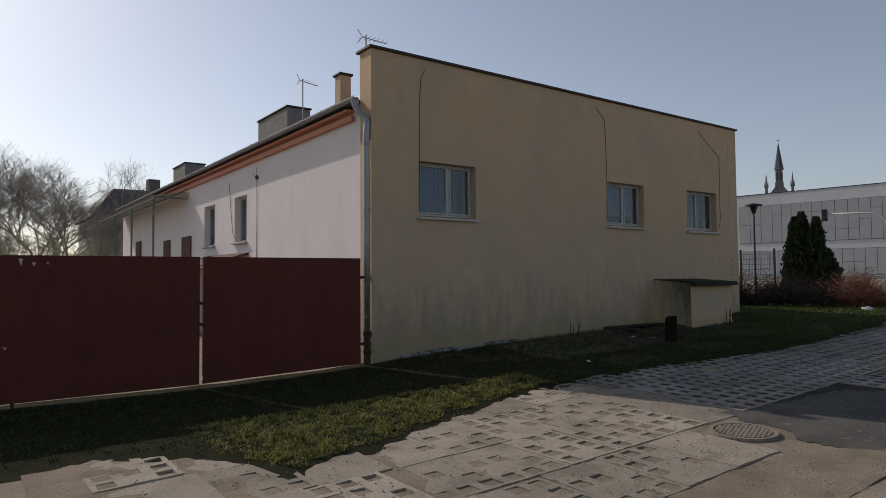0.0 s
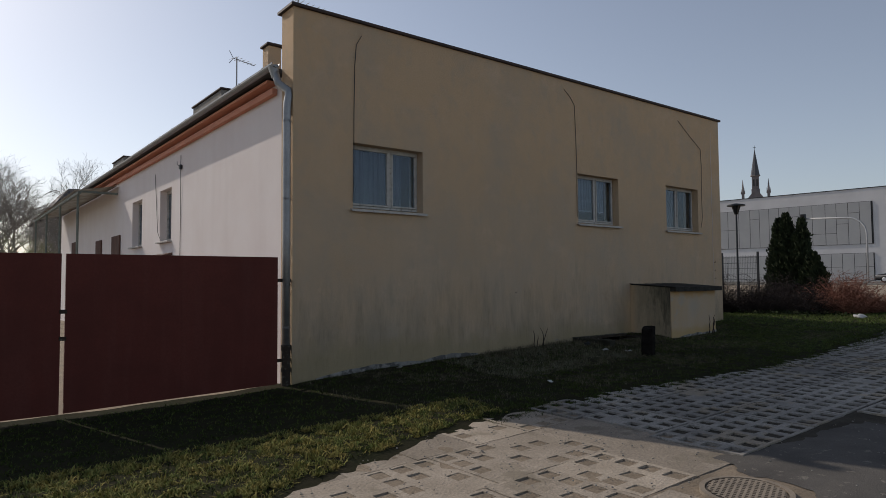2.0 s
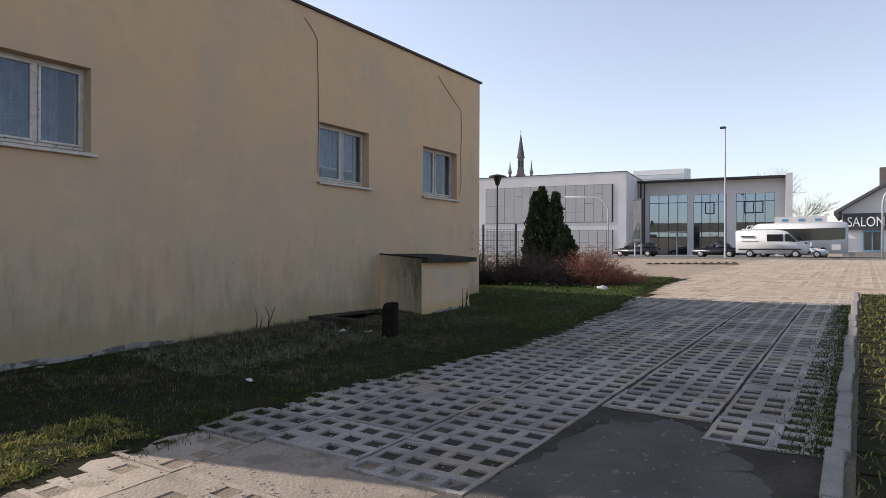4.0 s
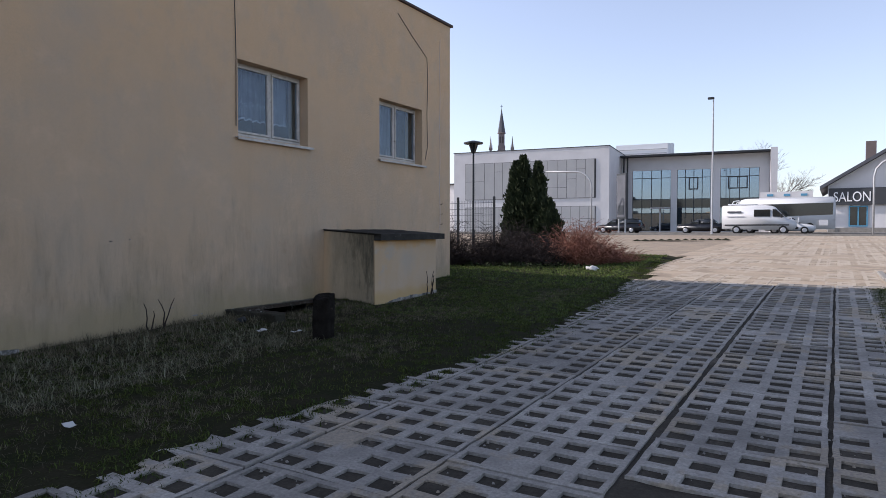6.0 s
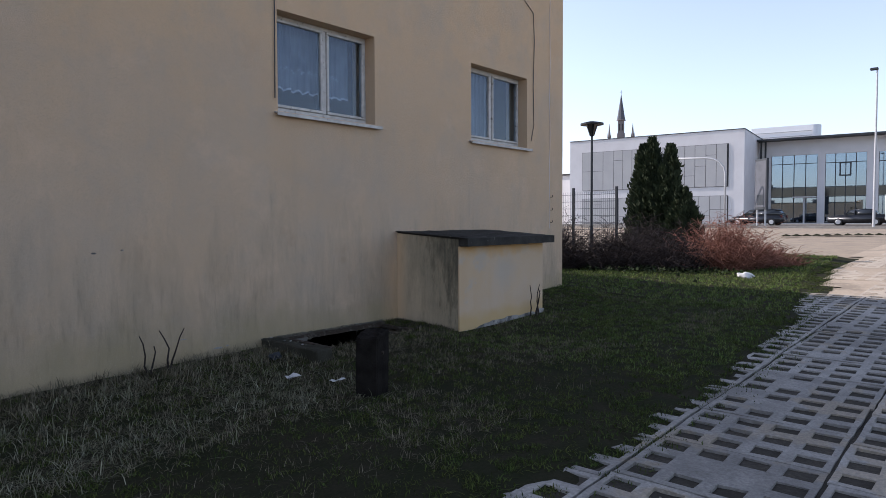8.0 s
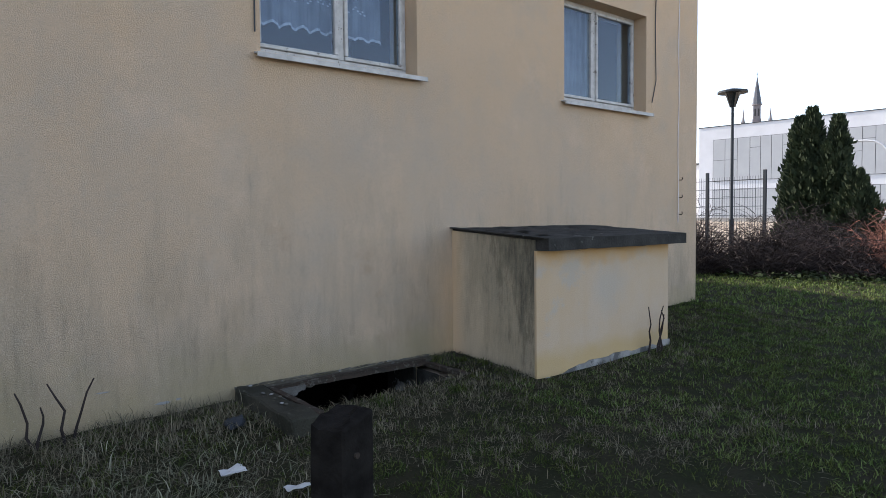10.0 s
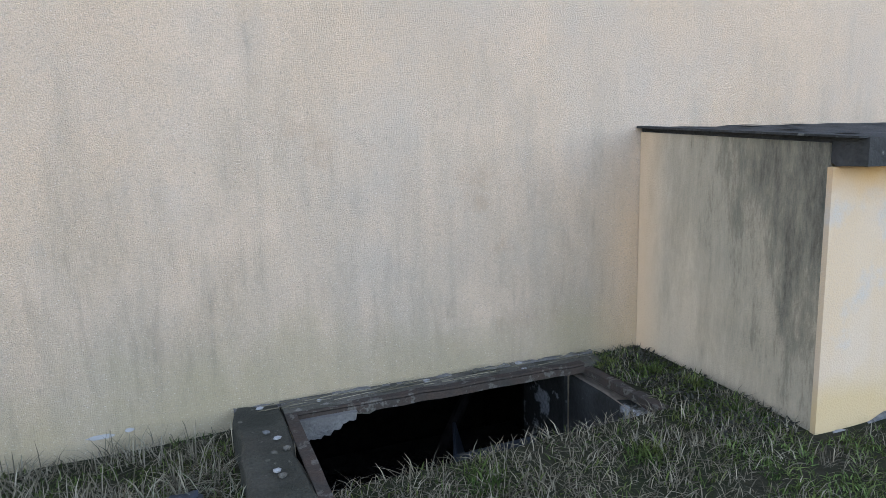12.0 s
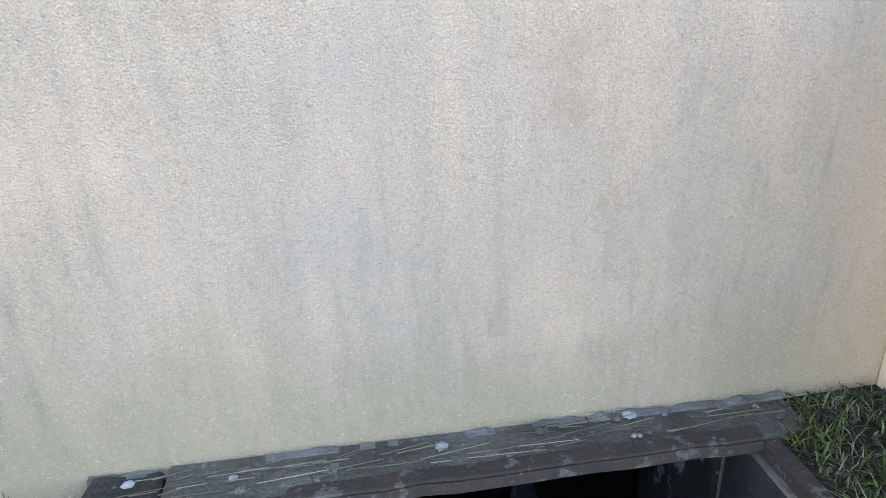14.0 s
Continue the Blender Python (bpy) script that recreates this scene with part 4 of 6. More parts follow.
for k in range(34):
    bm = bmesh.new()
    bmesh.ops.create_icosphere(bm, subdivisions=1, radius=rb.uniform(0.005, 0.016))
    x, y = rb.uniform(12.28, 13.95), rb.uniform(10.175, 10.265)
    if k > 24:
        x, y = rb.uniform(12.27, 12.42), rb.uniform(9.4, 10.2)
    for v in bm.verts:
        v.co = Vector((v.co.x * rb.uniform(0.8, 1.5), v.co.y, v.co.z * 0.6)) + Vector((x, y, 0.440))
    part("crumb", bm, M["whitewash"] if k % 3 == 0 else M["concrete"], pit)
bm = bmesh.new()
for k in range(60):
    x, y, a = rb.uniform(12.3, 13.9), rb.uniform(10.175, 10.255), rb.gauss(0, 0.35)
    ln = rb.uniform(0.05, 0.2)
    rod(bm, (x, y, 0.446), (x + ln * math.cos(a), y + 0.3 * ln * math.sin(a), 0.446 + rb.uniform(0, 0.008)), 0.0015, 0.001, 3, False)
part("straw", bm, M["grass_dry"], pit, "wisps of dry straw on the ledge")["kind"] = "stuff"
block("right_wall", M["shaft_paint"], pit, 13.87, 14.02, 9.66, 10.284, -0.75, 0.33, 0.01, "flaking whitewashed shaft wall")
block("left_wall", M["concrete"], pit, 12.3, 12.46, 9.40, 10.285, -0.75, 0.30)
block("front_wall", M["concrete"], pit, 12.3, 14.02, 9.50, 9.66, -0.75, 0.27)
# near-black bottom, room and ledge stand in for shade deep in the shaft
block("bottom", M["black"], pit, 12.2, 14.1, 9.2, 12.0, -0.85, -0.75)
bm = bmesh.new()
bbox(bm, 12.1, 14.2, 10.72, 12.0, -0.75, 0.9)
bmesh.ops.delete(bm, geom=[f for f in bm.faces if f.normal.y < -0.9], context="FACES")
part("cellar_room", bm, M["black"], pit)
bm = bmesh.new()
random.seed(12)
rag = [(12.47 + 0.0135 * i, 0.325 + 0.055 * smooth_step(8, 19, i) + 0.022 * noise.noise((i * 0.7, 4, 1)) + 0.012 * noise.noise((i * 2.3, 1, 1))) for i in range(20)]
prism(bm, [(12.47, 0.41), *rag, (12.735, 0.41)], 10.105, 10.143)
part("plaster_chunk", bm, M["mortar"], pit, "ragged broken white plaster edge")
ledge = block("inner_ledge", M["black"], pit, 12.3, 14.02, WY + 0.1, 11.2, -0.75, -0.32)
junk = thing("discarded_crate", "grey-blue plastic crate lying tilted in the shaft", "crate", at=pose(13.53, 10.40, -0.08, 8, -14, -24))
bm = bmesh.new()
holed_wall(bm, -0.21, 0.21, -0.2, 0.12, -0.12, -0.10, [(0.0, 0.09, -0.04, 0.03)])
part("side_panel", bm, M["sign_blue_grey"], junk)
block("base", M["sign_blue_grey"], junk, -0.21, 0.21, -0.099, 0.2, -0.2, -0.181, 0.004)
block("end_panel", M["sign_blue_grey"], junk, -0.21, -0.192, -0.099, 0.2, -0.18, 0.12, 0.004)
bm = bmesh.new()
rod(bm, (12.9, 10.5, -0.74), (13.6, 10.9, 0.1), 0.04, 0.03, 7)
tagged(finish("old_plank", bm, M["black"]), "old dark timbers leaning in the shaft", "timber")

# ---- charred post ----
post = thing("stump_post", "short charred square post in the grass", "post", at=pose(12.01, 8.27, 0.2, 2, -2, 20))
bm = bmesh.new()
bbox(bm, -0.105, 0.105, -0.1, 0.1, -0.2, 0.57, 0.012)
bmesh.ops.subdivide_edges(bm, edges=bm.edges[:], cuts=3, use_grid_fill=True)
for v in bm.verts:
    v.co += Vector((noise.noise(v.co * 9), noise.noise(v.co * 9 + Vector((5, 0, 0))), 0)) * 0.010
    if v.co.z > 0.5:
        v.co.z += 0.18 * v.co.x + 0.03 * noise.noise(v.co * 20)
part("timber", bm, M["black"], post)
bm = bmesh.new()
rod(bm, (-0.03, -0.09, 0.42), (-0.03, -0.115, 0.42), 0.014)
part("bolt", bm, M["rust"], post)

# exposed footing of the gable wall
bm = bmesh.new()
random.seed(3)
for x0, x1, h in ((6.3, 8.4, 0.05), (8.35, 9.6, 0.06)):
    n = 14
    xs = [x0 + (x1 - x0) * i / n for i in range(n + 1)]
    up = [ground_z(x, 10.2) + 0.05 + h * math.sin(math.pi * i / n) + random.uniform(0, 0.02) for i, x in enumerate(xs)]
    prism(bm, [(x0, ground_z(x0, 10.2) - 0.1), (x1, ground_z(x1, 10.2) - 0.1)] + list(zip(reversed(xs), reversed(up))), WY - 0.03, WY - 0.003)
tagged(finish("baseboard", bm, M["whitewash"]), "exposed pale footing with fallen plaster", "footing", kind="structure")
chips = thing("plaster_chips", "small pale chips knocked out of the render", "chips")
for x, z, w, h in ((11.77, 0.415, 0.10, 0.022), (11.87, 0.425, 0.04, 0.018), (10.62, 1.41, 0.05, 0.018), (10.86, 1.43, 0.03, 0.014), (11.41, 0.55, 0.09, 0.01)):
    bm = bmesh.new()
    vs = [bm.verts.new((x + w * 0.5 * math.cos(k * 1.05) * random.uniform(0.7, 1.2), WY - 0.003, z + h * 0.5 * math.sin(k * 1.05))) for k in range(6)]
    bm.faces.new(vs)
    part("plaster_chip", bm, M["whitewash"], chips)


# ---- plants by the corner ----
def strands(name, paths, mat, parent, seg=3, label=""):
    """Many thin tapering stems in one mesh; each path is a list of (point, radius)."""
    verts, faces = [], []
    for path in paths:
        base = len(verts)
        for k, (p, r) in enumerate(path):
            q = path[min(k + 1, len(path) - 1)][0]
            o = path[max(k - 1, 0)][0]
            d = (Vector(q) - Vector(o))
            d = d.normalized() if d.length > 1e-6 else Vector((0, 0, 1))
            u = d.cross(Vector((0.31, 0.2, 0.93))).normalized()
            w = d.cross(u)
            for s in range(seg):
                a = 2 * math.pi * s / seg
                verts.append(tuple(Vector(p) + (u * math.cos(a) + w * math.sin(a)) * r))
        for k in range(len(path) - 1):
            for s in range(seg):
                t = (s + 1) % seg
                faces.append((base + k * seg + s, base + k * seg + t, base + (k + 1) * seg + t, base + (k + 1) * seg + s))
    ob = raw(name, verts, faces, mat, parent)
    if label:
        ob["label"] = label
    return ob


def shrub(name, x, y, rx, ry, h, count, mat, label, seed):
    rnd = random.Random(seed)
    s = thing(name, label, "shrub", "winter shrubs")
    paths, twigs = [], []
    for _ in range(count):
        a, rr = rnd.uniform(0, 2 * math.pi), math.sqrt(rnd.random()) * 0.75
        bx, by = x + rx * rr * math.cos(a), y + ry * rr * math.sin(a)
        z = ground_z(bx, by) - 0.03
        lean_x, lean_y = rx * rnd.uniform(-0.5, 0.5) + 0.3 * rx * rr * math.cos(a), ry * rnd.uniform(-0.5, 0.5) + 0.3 * ry * rr * math.sin(a)
        hh = h * rnd.uniform(0.5, 1.08) * (1.05 - 0.75 * (rr / 0.75) ** 2)
        pts = []
        for k in range(5):
            t = k / 4
            pts.append(((bx + lean_x * t ** 1.4 + rnd.uniform(-0.04, 0.04), by + lean_y * t ** 1.4 + rnd.uniform(-0.04, 0.04), z + hh * t), 0.009 * (1 - 0.75 * t)))
        paths.append(pts)
        for _ in range(6):
            k = rnd.randint(1, 4)
            p = Vector(pts[k][0])
            e = p + Vector((rnd.uniform(-0.32, 0.32), rnd.uniform(-0.32, 0.32), rnd.uniform(-0.12, 0.22)))
            m = (p + e) / 2 + Vector((rnd.uniform(-0.04, 0.04), rnd.uniform(-0.04, 0.04), 0.03))
            twigs.append([(p, 0.005), (m, 0.004), (e, 0.002)])
    strands("stem", paths, mat, s)
    strands("twig", twigs, mat, s)
    return s


shrub("bare_shrub", 21.7, 12.7, 1.2, 1.1, 1.3, 620, M["twig_dark"], "dark brown leafless shrub beside the lamp post", 1)
shrub("bare_shrub", 22.5, 11.3, 1.0, 0.9, 1.05, 520, M["twig_dark"], "low dark leafless shrub under the cypress", 2)
shrub("bare_shrub", 23.0, 10.1, 0.9, 0.7, 0.8, 400, M["twig_dark"], "low dark leafless shrub at the grass edge", 3)
shrub("bare_shrub", 25.0, 11.5, 1.2, 1.2, 1.15, 420, M["twig_dark"], "dark leafless undergrowth round the cypress", 4)
shrub("red_twig_shrub", 24.0, 9.35, 1.15, 0.9, 1.15, 800, M["twig_red"], "red-brown twiggy dense bare shrub", 5)
shrub("red_twig_shrub", 25.2, 8.6, 0.8, 0.6, 0.5, 200, M["twig_red"], "small red-brown bare shrub at the bed's end", 6)


def cypress(columns, count, label, seed):
    rnd = random.Random(seed)
    t = thing("cypress", label, "conifer", "dark conifers")
    cx, cy = columns[0][0], columns[0][1]
    bm = bmesh.new()
    rod(bm, (cx, cy, ground_z(cx, cy) - 0.05), (cx, cy, ground_z(cx, cy) + 1.2), 0.09, 0.05, 8)
    part("trunk", bm, M["bark"], t)
    verts, faces = [], []
    for x, y, r, z1 in columns:
        z0 = ground_z(x, y)
        h = z1 - z0
        for i in range(int(count * r * h)):
            f = rnd.random() ** 0.85
            rad = r * (0.7 + 1.5 * f if f < 0.2 else (1 - ((f - 0.2) / 0.8) ** 3.4) ** 0.8 + 0.03) * rnd.uniform(0.5, 1.1)
            a = rnd.uniform(0, 2 * math.pi)
            rad *= 1 + 0.20 * math.sin(3 * a + x * 7) + 0.15 * math.sin(7 * a + f * 9) + 0.16 * math.sin(f * 26 + 2 * a + y * 5)
            if rnd.random() < 0.04:
                rad *= 1.22
            p = Vector((x + rad * math.cos(a), y + rad * math.sin(a), z0 + 0.05 + h * f))
            out = Vector((math.cos(a), math.sin(a), rnd.uniform(0.9, 2.2))).normalized()
            side = out.cross(Vector((rnd.uniform(-1, 1), rnd.uniform(-1, 1), rnd.uniform(-1, 1)))).normalized()
            ln, wd = rnd.uniform(0.07, 0.19), rnd.uniform(0.018, 0.05)
            b = len(verts)
            verts += [tuple(p - side * wd), tuple(p + out * ln * 0.5 + side * wd * 0.8), tuple(p + out * ln), tuple(p + out * ln * 0.4 - side * wd * 1.5)]
            faces += [(b, b + 1, b + 2), (b, b + 2, b + 3)]
    raw("crown", verts, faces, M["cypress"], t)
    return t


cypress([(26.6, 12.26, 0.26, 3.95), (26.6, 12.52, 0.27, 3.78), (26.6, 11.72, 0.24, 3.72), (26.5, 12.4, 0.36, 3.3), (26.5, 11.85, 0.33, 3.15), (26.4, 12.35, 0.40, 2.85), (26.4, 11.9, 0.38, 2.6)], 6400, "tall dark green multi-stemmed columnar cypress", 1)
cypress([(26.1, 11.16, 0.27, 2.45), (26.0, 11.0, 0.28, 2.1), (26.0, 11.3, 0.28, 1.9)], 7000, "low dark green columnar cypress", 2)


# ---- street lamp, mesh fence ----
lamp = thing("street_lamp", "dark park lamp post with flat round hood", "street lamp", at=pose(24.3, 12.95, ground_z(24.3, 12.95)))
bm = bmesh.new()
rod(bm, (0, 0, -0.1), (0, 0, 1.0), 0.055, 0.05, 10)
rod(bm, (0, 0, 1.0), (0, 0, 3.45), 0.035, 0.03, 10)
part("pole", bm, M["dark_frame"], lamp)
bm = bmesh.new()
rod(bm, (0, 0, 3.42), (0, 0, 3.72), 0.06, 0.16, 14)
part("lantern", bm, M["car_glass"], lamp, "smoky lantern bowl")
bm = bmesh.new()
rod(bm, (0, 0, 3.72), (0, 0, 3.76), 0.31, 0.31, 20)
rod(bm, (0, 0, 3.76), (0, 0, 3.82), 0.31, 0.06, 20)
part("hood", bm, M["dark_frame"], lamp)

fence = thing("mesh_fence", "dark green welded mesh fence panels on posts", "fence")
for y in (13.9, 12.55):
    block("post", M["dark_frame"], fence, 25.0, 25.06, y, y + 0.06, 0.4, 2.62)
for y0, y1 in ((13.96, 16.4), (12.61, 13.9)):
    bm = bmesh.new()
    z = 0.62
    while z < 2.52:
        rod(bm, (25.03, y0, z), (25.03, y1, z), 0.006, None, 4, False)
        z += 0.2
    y = y0
    while y < y1:
        rod(bm, (25.03, y, 0.6), (25.03, y, 2.5), 0.004, None, 4, False)
        y += 0.06
    part("mesh_panel", bm, M["dark_frame"], fence)
bag = thing("plastic_bag", "crumpled white plastic bag at the paving edge", "litter")
bm = bmesh.new()
bmesh.ops.create_icosphere(bm, subdivisions=3, radius=0.15)
for v in bm.verts:
    v.co = Vector((v.co.x * 1.5, v.co.y * 1.0, v.co.z * 0.45)) + Vector((1, 1, 1)) * 0.06 * noise.noise(v.co * 9)
    v.co += Vector((22.2, 8.35, ground_z(22.2, 8.35) + 0.06))
part("sheet", bm, M["paper"], bag)

# ---- far street ----
EYE_FAR = Vector((6.77, 3.33, 1.55))
FAR = Matrix.Translation(EYE_FAR) @ Matrix.Scale(1.22, 4) @ Matrix.Translation(-EYE_FAR)


def set_far(ob):
    """Moves a far thing out to its true distance and size."""
    ob.matrix_world = FAR @ ob.matrix_basis
    return ob


def parked(x, y, turn, z=1.165):
    p = FAR @ Vector((x, y, z))
    return pose(p.x, p.y, z, 0, 0, turn)


road_things = thing("road", "asphalt street beyond the parking lot", "road", kind="structure")
bm = bmesh.new()
bbox(bm, 65.0, 76.5, -190, 190, 1.0, 1.165)
part("carriageway", bm, M["asphalt"], road_things)
pave = thing("pavement_far", "pale concrete pavement along the street", "pavement", kind="structure")
block("paving", M["light_concrete"], pave, 76.5, 88.0, -190, 190, 1.0, 1.25)
block("kerb", M["light_concrete"], pave, 64.7, 65.0, -190, 190, 0.9, 1.22)
bm = bmesh.new()
for i in range(60):
    y = -30 + i * 1.01
    bbox(bm, 55.0, 55.25, y, y + 1.0, 0.9, 1.22 + 0.02 * noise.noise((i * 3.1, 0, 0)), 0.01)
tagged(finish("kerb", bm, M["light_concrete"]), "low broken kerb stones along the lot", "kerb", kind="structure")


def office():
    at = pose(71.8, 23.1, 0, 0, 0, -83.1)
    b = thing("office_building", "modern white two-storey office with grey panels and glass", "building", at=at)
    G0 = 0.9
    block("left_wing", M["white_wall"], b, -17.3, 0, 0.1, 18, G0, 10.1)
    block("roof_edge", M["dark_frame"], b, -17.35, 0.05, 0.05, 18.05, 10.1, 10.17)
    rnd = random.Random(5)
    for z0, z1, n_ in ((4.82, 8.86, 0), (1.35, 3.98, 1)):
        backing = block("panel_field", M["joint"], b, -15.9, -1.35, 0.06, 0.098, z0, z1)
        x = -15.86
        while x < -1.5:
            w = min(rnd.choice((0.95, 1.0, 1.15)), -1.39 - x)
            cut = rnd.choice((0.0, 0.28, 0.5, 0.75, 0.0))
            if w < 0.4:
                break
            rows = [(z0 + 0.03, z1 - 0.03)] if not cut else [(z0 + 0.03, z0 + (z1 - z0) * cut - 0.015), (z0 + (z1 - z0) * cut + 0.015, z1 - 0.03)]
            for c, d in rows:
                block("panel", M["grey_panel"], backing, x, x + w - 0.04, 0.02, 0.058, c, d)
            x += w
    # recessed right wing
    cols = [(1.2, 5.3, 8.1), (5.95, 9.35, 8.07), (10.3, 14.05, 8.05)]
    bm = bmesh.new()
    holed_wall(bm, 0.02, 15.0, G0, 9.55, 7.9, 8.3, [(a, c, 1.32, t) for a, c, t in cols])
    part("right_wing", bm, M["grey_wall"], b)
    block("rear_block", M["white_wall"], b, 0.02, 15.0, 10.5, 20.0, G0, 9.5)
    block("roof_slab", M["dark_frame"], b, 0.06, 15.0, 6.4, 20.0, 9.56, 9.72)
    block("end_fin", M["white_wall"], b, 15.02, 15.65, 6.3, 20, G0, 9.9)
    for a in (0.35, 0.75):
        bm = bmesh.new()
        rod(bm, (a, 7.2, G0), (a, 7.2, 9.55), 0.09, None, 10)
        part("column", bm, M["dark_frame"], b)
    for k, (a, c, t) in enumerate(cols):
        win = block("glazing", M["facade_glass"], b, a, c, 8.06, 8.09, 1.32, t)
        bm = bmesh.new()
        n = 4 if k != 1 else 4
        for i in range(n + 1):
            x = a + (c - a) * i / n
            bbox(bm, x - 0.035 if i else x, x + 0.035 if i < n else x, 8.0, 8.055, 1.32, t)
        for z in (t - 0.9, 4.85, 3.9, 1.36):
            bbox(bm, a, c, 8.0, 8.056, z, z + 0.06)
        part("mullions", bm, M["dark_frame"], win)
        block("spandrel", M["car_glass"], win, a + 0.04, c - 0.04, 8.03, 8.05, 3.97, 4.84)
        if k:
            x0, x1 = ((7.13, 8.11), (11.05, 12.96))[k - 1]
            bm = bmesh.new()
            for p, q, r_, s in ((x0, x1, 5.88, 6.0), (x0, x1, 7.1, 7.22), (x0, x0 + 0.12, 6.0, 7.1), (x1 - 0.12, x1, 6.0, 7.1), ((x0 + x1) / 2 - 0.05, (x0 + x1) / 2 + 0.05, 6.0, 7.1)):
                if k == 1 and abs(p - (x0 + x1) / 2 + 0.05) < 1e-6:
                    continue
                bbox(bm, p, q, 7.97, 8.0, r_, s)
            part("casement", bm, M["dark_frame"], win)
        block("back_room", M["dark_room"], win, a - 0.3, c + 0.3, 9.4, 9.5, 1.0, 9.0)
        block("storey_slab", M["grey_wall"], win, a, c, 8.3, 9.3, 4.4, 4.7)
    block("door_canopy", M["grey_wall"], b, 3.2, 5.25, 7.2, 7.9, 3.84, 3.95)
    block("door_post", M["grey_wall"], b, 4.1, 4.25, 7.95, 7.99, 1.32, 3.8)
    bm = bmesh.new()
    ring_ = []
    for i in range(9):
        ring_.append((4.4 + 0.65 * math.sin(math.pi * i / 8), 14.5 - 1.0 * math.cos(math.pi * i / 8)))
    outline = [(-1.6, 13.5)] + ring_ + [(-1.6, 15.5)]
    vs0 = [bm.verts.new((x, y, 9.7)) for x, y in outline]
    vs1 = [bm.verts.new((x, y, 11.75)) for x, y in outline]
    for i in range(len(outline)):
        j = (i + 1) % len(outline)
        bm.faces.new((vs0[i], vs0[j], vs1[j], vs1[i]))
    bm.faces.new(vs1)
    part("roof_unit", bm, M["sign_white"], b, "rounded white plant screen on the roof")
    bm = bmesh.new()
    for z in (10.6, 11.1):
        bbox(bm, -1.5, 4.3, 13.40, 13.46, z, z + 0.05)
    part("rail", bm, M["pole"], b)
    return b


set_far(office())
low = thing("low_annex", "plain low white building behind the fence", "building")
block("wall", M["white_wall"], low, 78, 92, 42, 62, 0.9, 7.2)
block("roof", M["roofing"], low, 77.8, 92.2, 41.8, 62.2, 7.2, 7.4)
set_far(low)


def church():
    c = thing("church", "distant brick church with slender spire and pinnacles", "church", at=pose(170.35, 83.75, -1.6, 0, 0, 26.5))
    block("tower", M["church_stone"], c, -1.0, 1.0, -1.0, 1.0, 1, 26.5, 0.05)
    block("belfry", M["church_stone"], c, -0.85, 0.85, -0.85, 0.85, 26.5, 29.9, 0.05)
    for s in (-1, 1):
        for k in (-0.38, 0.38):
            block("belfry_opening", M["joint"], c, s * 0.86 - 0.01, s * 0.86 + 0.01, k - 0.16, k + 0.16, 27.2, 29.0)
    bm = bmesh.new()
    rod(bm, (0, 0, 29.9), (0, 0, 30.15), 1.2, 1.2, 8)
    part("cornice", bm, M["church_stone"], c)
    bm = bmesh.new()
    rod(bm, (0, 0, 30.15), (0, 0, 36.9), 1.08, 0.05, 8)
    part("spire", bm, M["slate"], c, "slate-grey tapering spire")
    bm = bmesh.new()
    rod(bm, (0, 0, 36.8), (0, 0, 38.0), 0.06, 0.05, 6)
    rod(bm, (0, -0.35, 37.5), (0, 0.35, 37.5), 0.05, None, 6)
    part("cross", bm, M["dark_frame"], c)
    bm = bmesh.new()
    prism(bm, [(-3.4, 22.0), (3.4, 22.0), (0, 26.6)], -1.6, 20.0, axis="x")
    part("gable", bm, M["church_stone"], c)
    for s in (-1, 1):
        bm = bmesh.new()
        bbox(bm, -1.8, -1.1, s * 3.0 - 0.33, s * 3.0 + 0.33, 1, 25.4)
        bbox(bm, -1.9, -1.0, s * 3.0 - 0.45, s * 3.0 + 0.45, 25.4, 25.6)
        rod(bm, (-1.45, s * 3.0, 25.6), (-1.45, s * 3.0, 29.0), 0.36, 0.03, 8)
        for k in (-1, 1):
            rod(bm, (-1.45, s * 3.0 + k * 0.42, 25.2), (-1.45, s * 3.0 + k * 0.42, 26.7), 0.12, 0.02, 6)
        part("pinnacle", bm, M["church_stone"], c)
    block("nave", M["church_stone"], c, -1, 30, -6, 6, 1, 17.5)
    return c


set_far(church())


# ---- vehicles ----
def wheel(parent, x, y, r, w=0.2):
    bm = bmesh.new()
    rod(bm, (x, y - w / 2, r), (x, y + w / 2, r), r, None, 18)
    t = part("wheel", bm, M["tyre"], parent)
    bm = bmesh.new()
    s = -1 if y < 0 else 1
    rod(bm, (x, y + s * (w / 2), r), (x, y + s * (w / 2 + 0.012), r), r * 0.62, r * 0.55, 14)
    part("rim", bm, M["rim"], t)


def shell(name, profile, half, mat, parent, tuck=0.0, bevel=0.05, label=""):
    bm = bmesh.new()
    prism(bm, profile, -half, half)
    if tuck:
        zs = [p[1] for p in profile]
        z0, z1 = min(zs), max(zs)
        for v in bm.verts:
            v.co.y *= 1 - tuck * (v.co.z - z0) / (z1 - z0)
    bmesh.ops.bevel(bm, geom=bm.edges[:], offset=bevel, segments=2, affect="EDGES", clamp_overlap=True)
    return part(name, bm, mat, parent, label, True)


